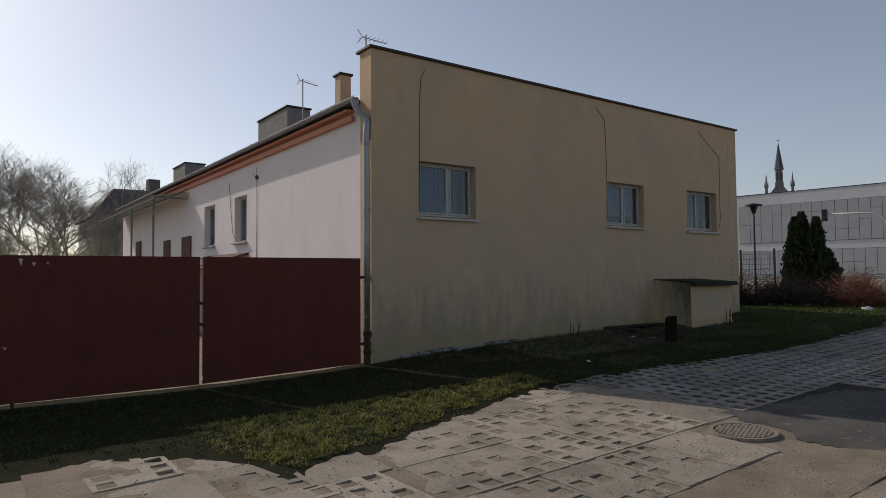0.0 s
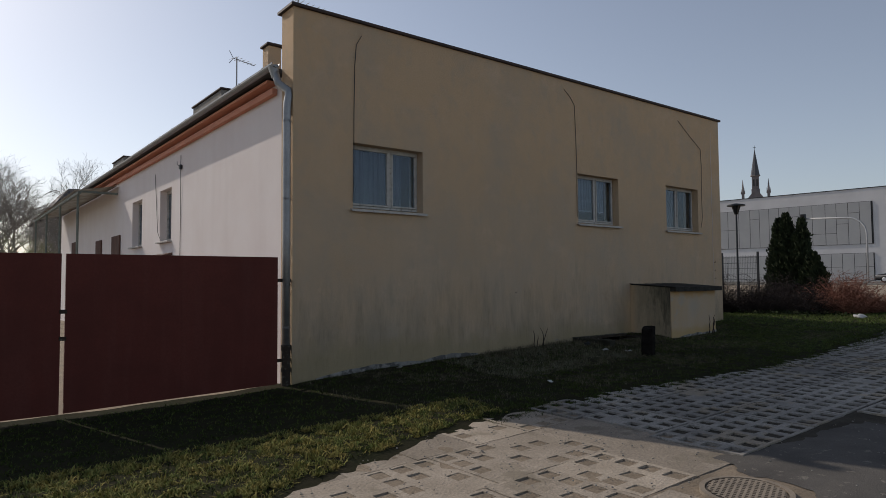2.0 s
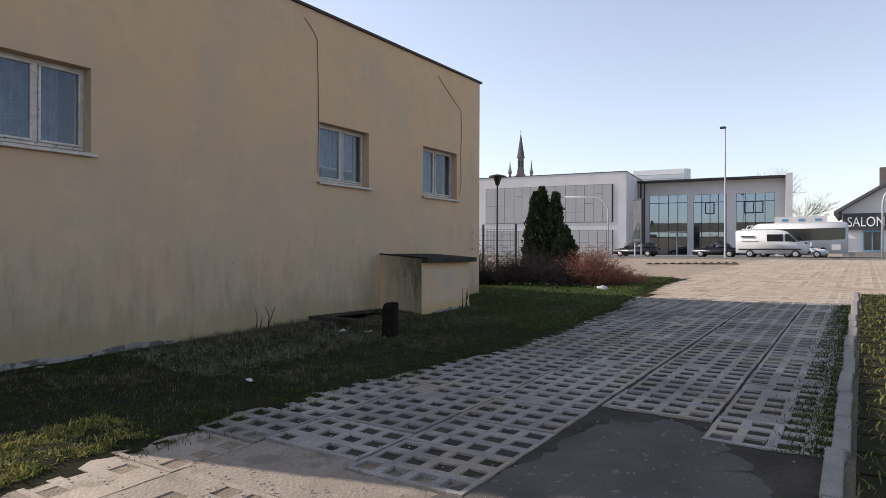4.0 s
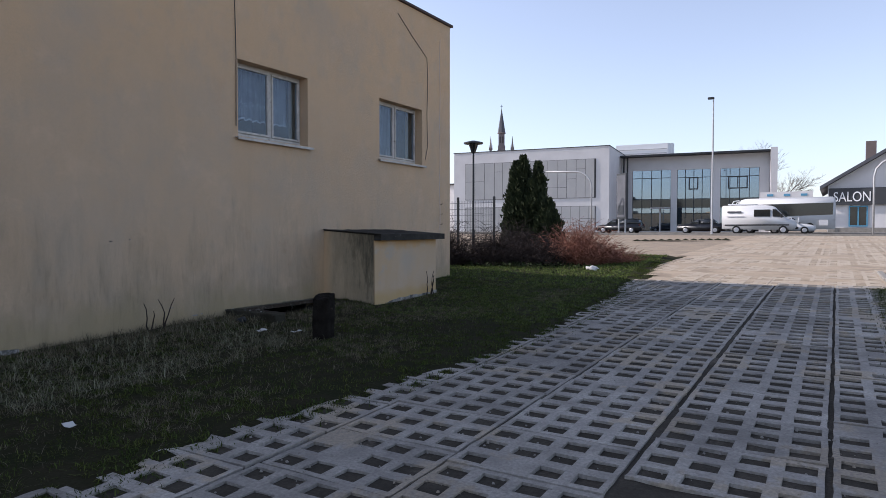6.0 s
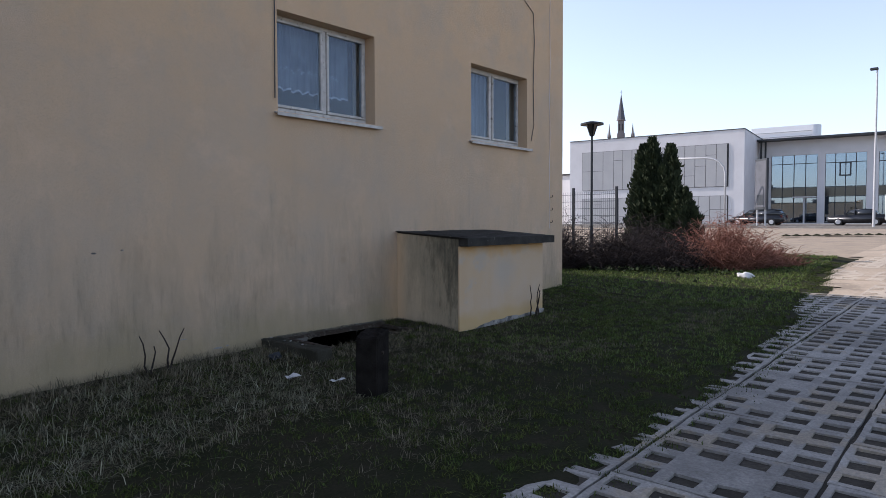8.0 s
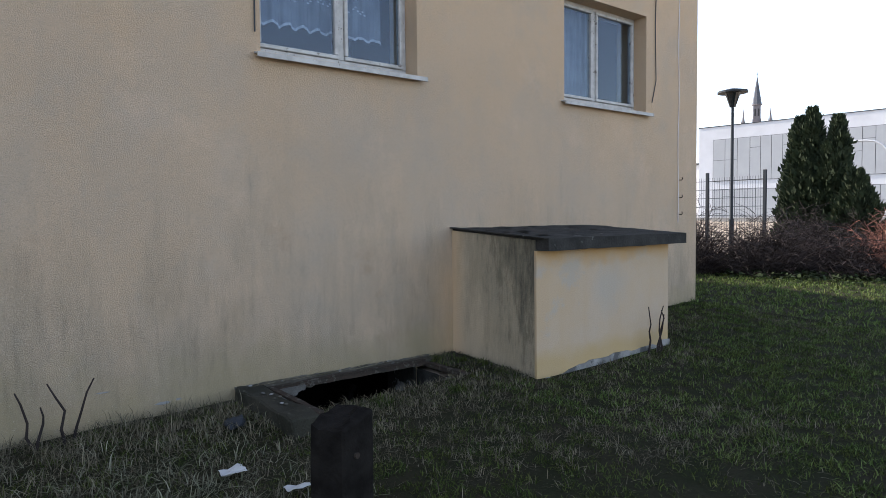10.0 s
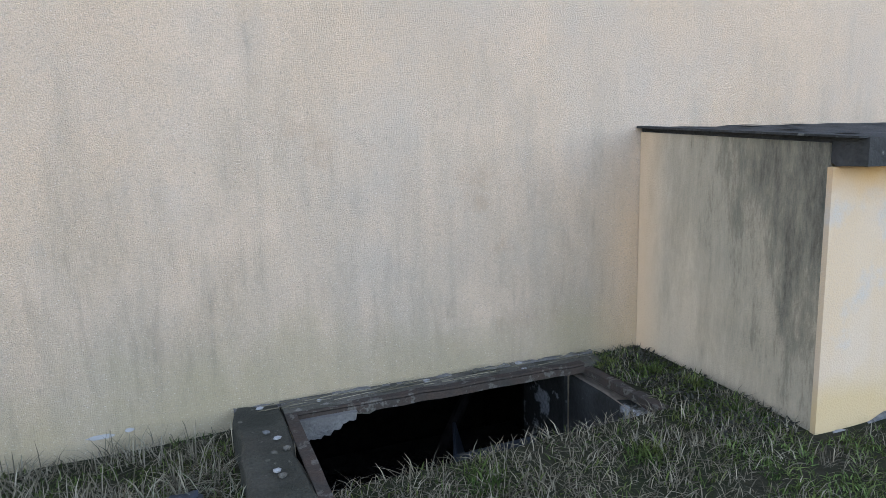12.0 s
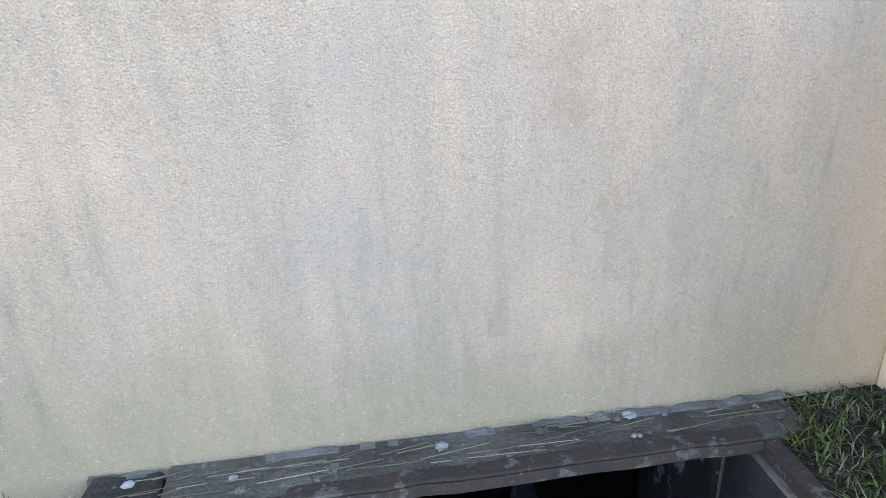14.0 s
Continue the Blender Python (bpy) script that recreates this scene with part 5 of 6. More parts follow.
def car(name, label, at, paint, length=4.5, estate=True, height=1.47):
    c = thing(name, label, "car", "street vehicles", at=at)
    L = length / 2
    shell("body", [(-L, 0.35), (-L + 0.1, 0.22), (L - 0.15, 0.22), (L, 0.4), (L - 0.02, 0.62), (L - 0.25, 0.78), (L - 1.05, 0.90), (-L + 0.1, 0.95), (-L, 0.75)], 0.88, paint, c)
    back = -L + (0.12 if estate else 0.75)
    shell("cabin", [(back, 0.9), (L - 1.1, 0.86), (L - 1.85, height - 0.05), (back + 0.55, height - 0.03), (back + 0.2, 1.25)], 0.84, M["car_glass"], c, 0.2, 0.03, "tinted windows")
    shell("roof", [(back + 0.3, height - 0.1), (L - 1.75, height - 0.12), (L - 1.95, height - 0.02), (L - 2.6, height), (back + 0.55, height)], 0.70, paint, c, 0.05, 0.02)
    bm = bmesh.new()
    for s in (-1, 1):
        for x in (L - 1.35, 0.15, -0.95 if estate else -0.9):
            d = 0.26 if x > 1 else 0
            rod(bm, (x, s * 0.845, 0.92), (x - d * 2.2, s * 0.70, height - 0.06), 0.035, None, 6)
    part("pillar", bm, paint, c)
    for s in (-1, 1):
        for x in (L - 0.85, -L + 0.85):
            wheel(c, x, s * 0.80, 0.32)
        block("headlight", M["rim"], c, L - 0.30, L - 0.03, s * 0.62 - 0.16, s * 0.62 + 0.16, 0.62, 0.74, 0.02)
        block("tail_light", M["gate"], c, -L - 0.01, -L + 0.12, s * 0.72 - 0.12, s * 0.72 + 0.12, 0.70, 0.92, 0.02)
        block("mirror", paint, c, L - 1.5, L - 1.35, s * 0.98 - 0.09, s * 0.98 + 0.09, 0.92, 1.05, 0.03)
    return c


car("estate_car", "black estate car parked by the office", parked(61.6, 19.0, 86), M["car_black"], 4.7, True, 1.5)
car("saloon_car", "black saloon car parked at the kerb", parked(61.6, 12.4, 90), M["car_black"], 4.4, False, 1.42)
car("white_car", "white hatchback car beside the van", parked(60.8, 6.1, -90), M["car_white"], 4.1, True, 1.5)


def van(at):
    v = thing("delivery_van", "white delivery van with dark side windows on the street", "van", "street vehicles", at=at)
    shell("body", [(-2.95, 0.4), (2.6, 0.35), (2.95, 0.5), (2.93, 1.0), (2.75, 1.22), (2.1, 1.42), (1.35, 2.25), (1.1, 2.42), (0.6, 2.5), (-2.9, 2.5), (-2.98, 2.4)], 0.98, M["car_white"], v, 0.08, 0.07)
    for s in (-1, 1):
        for x0, x1, z0, z1 in ((-0.35, 0.95, 1.5, 2.12),):
            block("side_window", M["car_glass"], v, x0, x1, s * 0.955 - 0.02, s * 0.955 + 0.02, z0, z1, 0.015)
        bm = bmesh.new()
        prism(bm, [(1.12, 1.5), (2.02, 1.46), (1.95, 1.55), (1.4, 2.12), (1.12, 2.15)], s * 0.94 - 0.03, s * 0.94 + 0.03)
        part("cab_window", bm, M["car_glass"], v)
        block("trim_strip", M["tyre"], v, -2.7, 2.4, s * 0.985 - 0.01, s * 0.985 + 0.01, 0.72, 0.82)
        for x in (1.95, -1.75):
            wheel(v, x, s * 0.88, 0.35, 0.24)
        block("lettering_bar", M["slate"], v, -2.5, -1.35, s * 0.96 - 0.012, s * 0.96 + 0.012, 1.86, 2.0)
        block("lettering_bar", M["grey_wall"], v, -2.5, -1.1, s * 0.965 - 0.012, s * 0.965 + 0.012, 1.5, 1.55)
        block("headlight", M["rim"], v, 2.72, 2.97, s * 0.72 - 0.16, s * 0.72 + 0.16, 0.95, 1.2, 0.03)
        block("mirror", M["tyre"], v, 1.75, 1.9, s * 1.12 - 0.1, s * 1.12 + 0.1, 1.4, 1.7, 0.03)
    bm = bmesh.new()
    prism(bm, [(2.12, 1.46), (2.16, 1.47), (1.44, 2.26), (1.39, 2.24)], -0.8, 0.8)
    part("windscreen", bm, M["car_glass"], v)
    block("bumper", M["tyre"], v, 2.85, 3.02, -0.9, 0.9, 0.38, 0.62, 0.04)
    block("roof_rack", M["car_white"], v, -2.5, -0.2, -0.6, 0.6, 2.56, 2.66, 0.03)
    for x in (-2.3, -0.5):
        block("rack_foot", M["pole"], v, x, x + 0.08, -0.6, 0.6, 2.46, 2.57)
    return v


van(parked(58.6, 7.95, -90))


def bus(at):
    b = thing("coach", "white touring coach with dark window band", "bus", "street vehicles", at=at)
    shell("body", [(-6.0, 0.4), (5.7, 0.35), (6.0, 0.6), (5.95, 1.5), (5.5, 2.7), (5.1, 3.2), (4.4, 3.35), (-5.8, 3.4), (-6.0, 3.2)], 1.25, M["car_white"], b, 0.04, 0.1)
    for s in (-1, 1):
        bm = bmesh.new()
        prism(bm, [(-5.7, 1.75), (2.5, 1.55), (4.6, 1.7), (5.3, 2.35), (4.9, 2.75), (-5.75, 2.85)], s * 1.215 - 0.03, s * 1.215 + 0.03)
        part("window_band", bm, M["car_glass"], b)
        for x in (3.9, -3.2):
            wheel(b, x, s * 1.14, 0.5, 0.3)
        block("luggage_grille", M["grey_wall"], b, -5.2, -4.2, s * 1.247 - 0.015, s * 1.247 + 0.015, 0.75, 1.25)
        bm = bmesh.new()
        tube(bm, [(5.2, s * 1.15, 3.2), (5.9, s * 1.3, 3.1), (6.15, s * 1.32, 2.7)], 0.06, 6)
        part("mirror_arm", bm, M["car_white"], b)
    bm = bmesh.new()
    prism(bm, [(5.98, 1.5), (6.0, 1.52), (5.56, 2.72), (5.52, 2.7)], -1.1, 1.1)
    part("windscreen", bm, M["car_glass"], b)
    return b


bus(parked(64.0, 6.75, 90) @ Matrix.Diagonal((0.72, 1, 1, 1)))

# ---- masts, signals, board ----
mast = thing("lighting_mast", "tall slim grey lighting mast", "mast", at=pose(52.6, 10.25, 1.1))
bm = bmesh.new()
rod(bm, (0, 0, -0.2), (0, 0, 9.1), 0.075, 0.045, 10)
part("pole", bm, M["pole"], mast)
bm = bmesh.new()
bbox(bm, -0.12, 0.12, -0.05, 0.35, 9.1, 9.24, 0.03)
part("lamp_head", bm, M["dark_frame"], mast)
set_far(mast)


def signal(x, y, z, reach, side):
    s = thing("traffic_signal", "curved white traffic signal gantry with dark head", "traffic light", "signal gantries", at=pose(x, y, z))
    bm = bmesh.new()
    pts = [(0, 0, -0.2), (0, 0, 3.6)] + [(0, side * 1.3 * (1 - math.cos(a)), 3.6 + 1.15 * math.sin(a)) for a in (0.4, 0.8, 1.2, 1.55)] + [(0, side * reach, 4.9)]
    tube(bm, pts, 0.06, 8)
    part("arm", bm, M["pole"], s, smooth=True)
    bm = bmesh.new()
    bbox(bm, -0.15, 0.15, side * reach - 0.17, side * reach + 0.17, 4.35, 5.25, 0.03)
    head = part("signal_head", bm, M["dark_frame"], s)
    for k in range(3):
        bm = bmesh.new()
        rod(bm, (-0.15, side * reach, 4.5 + 0.3 * k), (-0.22, side * reach, 4.5 + 0.3 * k), 0.1, 0.11, 10)
        part("lens", bm, M["tyre"], head)
    return s


set_far(signal(54.0, 19.0, 1.2, 4.2, 1))
set_far(signal(54.0, 1.2, 1.2, 3.0, -1))
board = thing("advert_board", "framed advertising board on two steel legs", "billboard", at=pose(54.5, 16.45, 1.15, 0, 0, -42))
block("frame", M["dark_frame"], board, -0.08, 0.08, 0.0, 1.3, 1.2, 4.6, 0.02)
block("poster", M["slate"], board, -0.1, -0.085, 0.08, 1.22, 1.35, 4.45)
block("poster_picture", M["sign_blue_grey"], board, -0.108, -0.101, 0.3, 1.0, 1.5, 2.2)
for y in (0.2, 1.1):
    bm = bmesh.new()
    rod(bm, (0, y, -0.3), (0, y, 1.22), 0.06)
    part("leg", bm, M["pole"], board)

set_far(board)


def salon():
    s = thing("shop_house", "gabled white shop house with dark sign band", "house")
    bm = bmesh.new()
    prism(bm, [(4.9, 0.9), (4.9, 5.4), (-3.3, 10.6), (-11.5, 5.4), (-11.5, 0.9)], 73.0, 86.0, axis="x")
    part("wall", bm, M["white_wall"], s)
    for sgn, a, b_ in ((1, (5.5, 5.05), (-3.3, 10.65)), (-1, (-12.1, 5.05), (-3.3, 10.65))):
        bm = bmesh.new()
        prism(bm, [a, b_, (b_[0], b_[1] + 0.3), (a[0], a[1] + 0.3)], 72.3, 86.5, axis="x")
        part("roof", bm, M["slate"], s)
    sign = block("sign_band", M["sign_dark"], s, 72.7, 72.98, -11.0, 4.8, 3.68, 5.15)
    cu = bpy.data.curves.new("salon_word", "FONT")
    cu.body, cu.size, cu.extrude = "SALON", 1.22, 0.02
    tmp = bpy.data.objects.new("tmp", cu)
    scene.collection.objects.link(tmp)
    dg = bpy.context.evaluated_depsgraph_get()
    me = bpy.data.meshes.new_from_object(tmp.evaluated_get(dg))
    bpy.data.objects.remove(tmp)
    wide = max(v.co.x for v in me.vertices)
    for v in me.vertices:
        x, y, z = v.co
        v.co = (72.68 - z, 4.48 - x * 2.75 / wide, 3.98 + y)
    me.materials.clear()
    me.materials.append(M["sign_white"])
    o = new("sign_letters", me)
    o.parent = sign
    w = block("window", M["car_glass"], s, 72.93, 72.99, 2.0, 3.2, 1.9, 3.5)
    bm = bmesh.new()
    for y0, y1, z0, z1 in ((1.9, 3.3, 3.5, 3.6), (1.9, 3.3, 1.8, 1.9), (1.9, 2.0, 1.9, 3.5), (3.2, 3.3, 1.9, 3.5), (2.55, 2.65, 1.9, 3.5)):
        bbox(bm, 72.9, 72.99, y0, y1, z0, z1)
    part("window_frame", bm, M["sign_blue"], w)
    block("plinth", M["light_concrete"], s, 72.8, 72.995, -11.0, 4.85, 0.9, 1.7)
    block("chimney", M["brick"], s, 77, 78, 1.2, 2.0, 7.0, 9.6)
    for y in (-1.2, -2.6):
        block("attic_window", M["grey_panel"], s, 72.95, 72.99, y - 0.55, y + 0.55, 6.3, 8.2)
    bm = bmesh.new()
    rod(bm, (72.99, -3.3, 9.3), (72.9, -3.3, 9.3), 0.25, None, 14)
    part("vent", bm, M["slate"], s)
    return s


shop = salon()
shop.matrix_world = pose(0, -1.05, 0) @ shop.matrix_world
set_far(shop)
ban = thing("banner_fence", "pale blue advertising banner along the shop fence", "banner")
block("cloth", M["white_wall"], ban, 72.2, 72.25, 4.95, 9.2, 3.95, 4.95)
for i in range(3):
    y = 8.6 - i * 1.35
    block("lettering_bar", M["sign_blue"], ban, 72.17, 72.198, y - 0.5, y, 4.55, 4.75)
    block("lettering_bar", M["slate"], ban, 72.17, 72.198, y - 0.85, y - 0.1, 4.12, 4.32)
for y in (5.0, 7.0, 9.1):
    block("post", M["pole"], ban, 72.26, 72.34, y, y + 0.08, 0.9, 5.0)
set_far(ban)


# ---- bare trees ----
def bare_tree(x, y, z, h, spread, seed, label, depth=6, mat="twig_grey"):
    rnd = random.Random(seed)
    t = thing("bare_tree", label, "tree", "leafless trees")
    limbs, twigs = [], []

    def grow(p, d, ln, r, k):
        q = p + d * ln * 0.5 + Vector((rnd.uniform(-1, 1), rnd.uniform(-1, 1), 0)) * ln * 0.06
        e = p + d * ln
        (limbs if k < 3 else twigs).append([(p, r), (q, r * 0.85), (e, r * 0.68)])
        if k >= depth:
            return
        for _ in range(3 if k < 7 else 2):
            n = (d + Vector((rnd.uniform(-1, 1), rnd.uniform(-1, 1), rnd.uniform(-0.45, 0.6))) * spread).normalized()
            grow(e if rnd.random() < 0.6 else q, n, ln * rnd.uniform(0.62, 0.86), max(r * 0.66, 0.006), k + 1)
    grow(Vector((x, y, z)), Vector((0, 0, 1)), h * 0.3, h * 0.011, 0)
    strands("trunk", limbs, M[mat], t, 6)
    strands("crown", twigs, M[mat], t, 3, "fine leafless twigs")
    return t


for x, y, h, seed, label in ((1.9, 60, 12.6, 3, "large leafless spreading tree beyond the yard"), (4.0, 62, 13.2, 9, "leafless tree with fine hazy twigs"),
                             (6.3, 60, 12.4, 5, "leafless bushy tree behind the gate"), (8.6, 60, 11.0, 25, "leafless tree with dense grey twigs"),
                             (5.2, 54, 9.0, 15, "smaller leafless tree in the yard"), (2.6, 50, 6.5, 6, "low leafless orchard tree"), (6.6, 50, 6.0, 28, "low spreading leafless orchard tree")):
    bare_tree(x, y, -0.05, h, 0.72, seed, label, 8 if h > 8 else 7)
bare_tree(121, 11.5, 1.1, 14.0, 0.7, 8, "leafless tree behind the shop house", 7)
cypress([(112, 15.5, 1.9, 9.6)], 160, "dark conifer behind the office", 6)


for x, y, h, seed in ((3.4, 40, 4.6, 41), (5.6, 42, 4.9, 42), (1.6, 43, 4.4, 43)):
    bare_tree(x, y, -0.05, h, 0.95, seed, "low budding olive-green bush behind the gate", 7, "twig_olive")


def far_house():
    h = thing("slate_house", "grey house with dark slate hipped roof", "house")
    block("wall", M["pale"], h, 8.3, 16.0, 60, 70, -0.1, 6.8)
    bm = bmesh.new()
    v = [bm.verts.new(p) for p in ((7.9, 59.6, 6.8), (16.4, 59.6, 6.8), (16.4, 70.4, 6.8), (7.9, 70.4, 6.8), (10.0, 62, 9.5), (14.3, 62, 9.5), (14.3, 68, 9.5), (10.0, 68, 9.5))]
    for f in ((0, 1, 5, 4), (1, 2, 6, 5), (2, 3, 7, 6), (3, 0, 4, 7), (4, 5, 6, 7)):
        bm.faces.new([v[i] for i in f])
    part("roof", bm, M["slate"], h)
    block("chimney", M["brick"], h, 13.0, 14.0, 63, 64, 9.2, 10.7)
    for x in (9.2, 11.4):
        w = block("window", M["car_glass"], h, x, x + 0.9, 59.95, 59.995, 4.0, 5.4)
        block("sill", M["white_wall"], w, x - 0.1, x + 1.0, 59.9, 59.99, 3.9, 3.98)
    return h


far_house()

bed = thing("planting_bed", "dark soil strip with low kerb in the lot", "planting bed")
p0, p1 = Vector((41.2, 12.4)), Vector((44.2, 8.0))
bm = bmesh.new()
for i in range(12):
    a, b = p0.lerp(p1, i / 12), p0.lerp(p1, (i + 0.96) / 12)
    w = 0.35 + 0.12 * math.sin(i * 1.9)
    z = level(a.x) + 0.02
    vs = [bm.verts.new((a.x - w, a.y, z)), bm.verts.new((b.x - w, b.y, z)), bm.verts.new((b.x + w, b.y, z)), bm.verts.new((a.x + w, a.y, z)), bm.verts.new(((a.x + b.x) / 2, (a.y + b.y) / 2, z + 0.10))]
    for q in ((0, 1, 4), (1, 2, 4), (2, 3, 4), (3, 0, 4)):
        bm.faces.new([vs[k] for k in q])
part("soil", bm, M["soil"], bed)


# ---- soil and grass ----
EDGE = [(-8, 7.2), (1.0, 7.2), (1.75, 6.75), (2.1, 6.25), (2.25, 5.6), (3.3, 5.85), (4.56, 6.31), (6.38, 6.87), (7.4, 6.78), (8.4, 6.64), (9.45, 6.64), (10.3, 6.5), (11.9, 6.2), (14.2, 6.17), (17.2, 6.35), (20, 6.8), (24, 7.5), (29, 7.8)]


def edge_at(x):
    return float(np.interp(x, [e[0] for e in EDGE], [e[1] for e in EDGE]))


def soil_z(x, y):
    d = y - edge_at(x) - 0.12 * noise.noise((x * 1.7, 0, 5)) - 0.10 * noise.noise((x * 5.3, 3, 5))
    return ground_z(x, y) + 0.062 * smooth_step(-0.3, 0.25, d) - 0.03 + 0.012 * noise.noise((x * 2.3, y * 2.3, 1)) + 0.03 * smooth_step(8.6, 9.4, y) * smooth_step(12.0, 12.5, x) * smooth_step(14.5, 14.0, x) * smooth_step(10.0, 9.7, y)


def soil_sheet():
    xs = sorted({*np.arange(-8, 29.01, 0.125).tolist(), PIT[0], PIT[1]})
    verts, faces, idx = [], [], {}
    n = 26
    for i, x in enumerate(xs):
        y0, y1 = edge_at(x) - 0.36, (WY - 0.002 if x < 18.25 else 14.0)
        if x < 5.9:
            y1 = 10.6
        for j in range(n + 1):
            y = y0 + (y1 - y0) * j / n
            verts.append((x, y, soil_z(x, y)))
    for i in range(len(xs) - 1):
        for j in range(n):
            a = i * (n + 1) + j
            xm, ym = (xs[i] + xs[i + 1]) / 2, (verts[a][1] + verts[a + 1][1]) / 2
            if (PIT[0] < xm < PIT[1] and ym > 9.60) or (12.27 < xm < 12.47 and ym > 9.36):
                continue
            faces.append((a, a + n + 1, a + n + 2, a + 1))
    return tagged(raw("ground_verge", verts, faces, M["soil"], None, True), "dark soil verge under thin winter grass", "verge", kind="structure")


soil_sheet()


def blades(name, pts, mat, label, length=(0.04, 0.1), width=0.004, lean=0.6, seed=0):
    rng = np.random.default_rng(seed)
    n = len(pts)
    p = np.array(pts)
    a = rng.uniform(0, 2 * np.pi, n)
    ln = rng.uniform(*length, n)
    le = rng.uniform(0.2, 1.25, n) * lean
    b = a + rng.uniform(-0.6, 0.6, n) + np.pi / 2
    w = width * rng.uniform(0.6, 1.4, n)
    side = np.stack([np.cos(b), np.sin(b), np.zeros(n)], 1) * w[:, None]
    out = np.stack([np.cos(a) * le, np.sin(a) * le, np.sqrt(np.maximum(0.06, 1 - le * le))], 1)
    mid = p + out * (ln * 0.55)[:, None]
    tip = p + np.stack([np.cos(a) * le * 1.35, np.sin(a) * le * 1.35, out[:, 2] * 0.82], 1) * ln[:, None]
    v = np.stack([p - side, p + side, mid + side * 0.8, mid - side * 0.8, tip], 1).reshape(-1, 3)
    base = np.arange(n)[:, None] * 5
    f = [tuple(r) for r in (base + np.array([[0, 1, 2, 3]])).tolist()] + [tuple(r) for r in (base + np.array([[3, 2, 4]])).tolist()]
    return tagged(raw(name, v.tolist(), f, mat), label, "grass", kind="stuff")


def scatter(x0, x1, y1, per_m2, keep, seed):
    rng = np.random.default_rng(seed)
    out = []
    lo = 5.4
    for x, y, k in zip(*[rng.uniform(a, b, int((x1 - x0) * (y1 - lo) * per_m2)) for a, b in ((x0, x1), (lo, y1), (0, 1))]):
        if y < edge_at(x) + 0.1 * noise.noise((x * 3, 1, 2)) + 0.12 * smooth_step(7.2, 8.2, x) or (12.24 < x < 12.46 and y > 9.36) or (12.4 < x < 13.93 and y > 9.62) or (14.25 < x < 16 and y > 9.2) or (x < 18.25 and y > 10.27):
            continue
        if k < keep(x, y) * smooth_step(-0.25, 0.2, noise.noise((x * 7.0, y * 7.0, seed))) * 1.3:
            out.append((x, y, soil_z(x, y) - 0.004))
    return out


def patch(x, y, s=0.9, o=0.0):
    return 0.5 + 0.5 * noise.noise((x * s + o, y * s, o))


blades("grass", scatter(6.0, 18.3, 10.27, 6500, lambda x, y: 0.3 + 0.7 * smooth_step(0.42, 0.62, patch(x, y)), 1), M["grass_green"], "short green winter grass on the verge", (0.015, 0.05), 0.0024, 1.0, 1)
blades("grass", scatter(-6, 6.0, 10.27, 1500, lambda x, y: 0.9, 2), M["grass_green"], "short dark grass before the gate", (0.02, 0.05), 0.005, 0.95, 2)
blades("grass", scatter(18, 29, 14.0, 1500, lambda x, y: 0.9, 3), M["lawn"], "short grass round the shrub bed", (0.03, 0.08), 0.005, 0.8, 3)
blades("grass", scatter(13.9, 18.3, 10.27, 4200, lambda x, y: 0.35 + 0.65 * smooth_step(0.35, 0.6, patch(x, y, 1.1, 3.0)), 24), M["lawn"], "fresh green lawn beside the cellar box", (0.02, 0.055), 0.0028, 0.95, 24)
rng_e = np.random.default_rng(61)
fringe = []
for x, k in zip(rng_e.uniform(6.6, 27, 30000), rng_e.normal(-0.06, 0.13, 30000)):
    y = edge_at(x) + k
    if noise.noise((x * 2.2, y * 5, 4)) + noise.noise((x * 8, y * 8, 1)) > -0.1:
        fringe.append((x, y, max(soil_z(x, y), level(x) - 0.004)))
blades("grass", fringe, M["grass_green"], "ragged grass creeping over the paving edge", (0.015, 0.05), 0.0032, 1.05, 62)
blades("ivy", [(x, y, ground_z(x, y) + 0.02 + 0.12 * k) for x, y, k in zip(rng_e.normal(23.0, 0.7, 4000), rng_e.normal(10.7, 0.7, 4000), rng_e.random(4000))], M["ivy"], "dark ivy leaves under the shrubs", (0.04, 0.09), 0.028, 1.1, 63)
blades("dry_grass", scatter(6.0, 18.3, 10.27, 3600, lambda x, y: (0.12 + 0.9 * smooth_step(0.5, 0.68, patch(x, y, 0.8, 7.0)) + 0.75 * (x > 8.6 and x < 12.3 and y > 8.2) + 0.6 * (12.2 < x < 14.3 and y > 8.7)) * smooth_step(6.6, 7.4, y), 4), M["grass_dry"], "matted dry straw-coloured grass", (0.03, 0.085), 0.0016, 1.05, 4)
blades("grass", scatter(2.0, 7.1, 7.75, 7500, lambda x, y: 0.15 + 0.85 * smooth_step(0.30, 0.55, patch(x, y, 2.6, 5.0)), 5), M["leaf"], "low leafy weeds at the paving edge", (0.02, 0.06), 0.0055, 0.95, 5)
blades("grass", [(x, y, z) for x, y, z in scatter(2.0, 7.1, 7.6, 1600, lambda x, y: smooth_step(0.50, 0.66, patch(x, y, 2.6, 5.0)), 65)], M["leaf"], "taller tufts among the weeds", (0.05, 0.12), 0.006, 0.75, 65)
blades("dry_grass", scatter(8.6, 12.3, 9.9, 2600, lambda x, y: smooth_step(7.9, 8.8, y) * (0.25 + 0.75 * smooth_step(0.4, 0.6, patch(x, y, 1.7, 2.0))), 34), M["straw"], "flattened pale straw tufts by the wall", (0.05, 0.13), 0.0024, 1.15, 34)
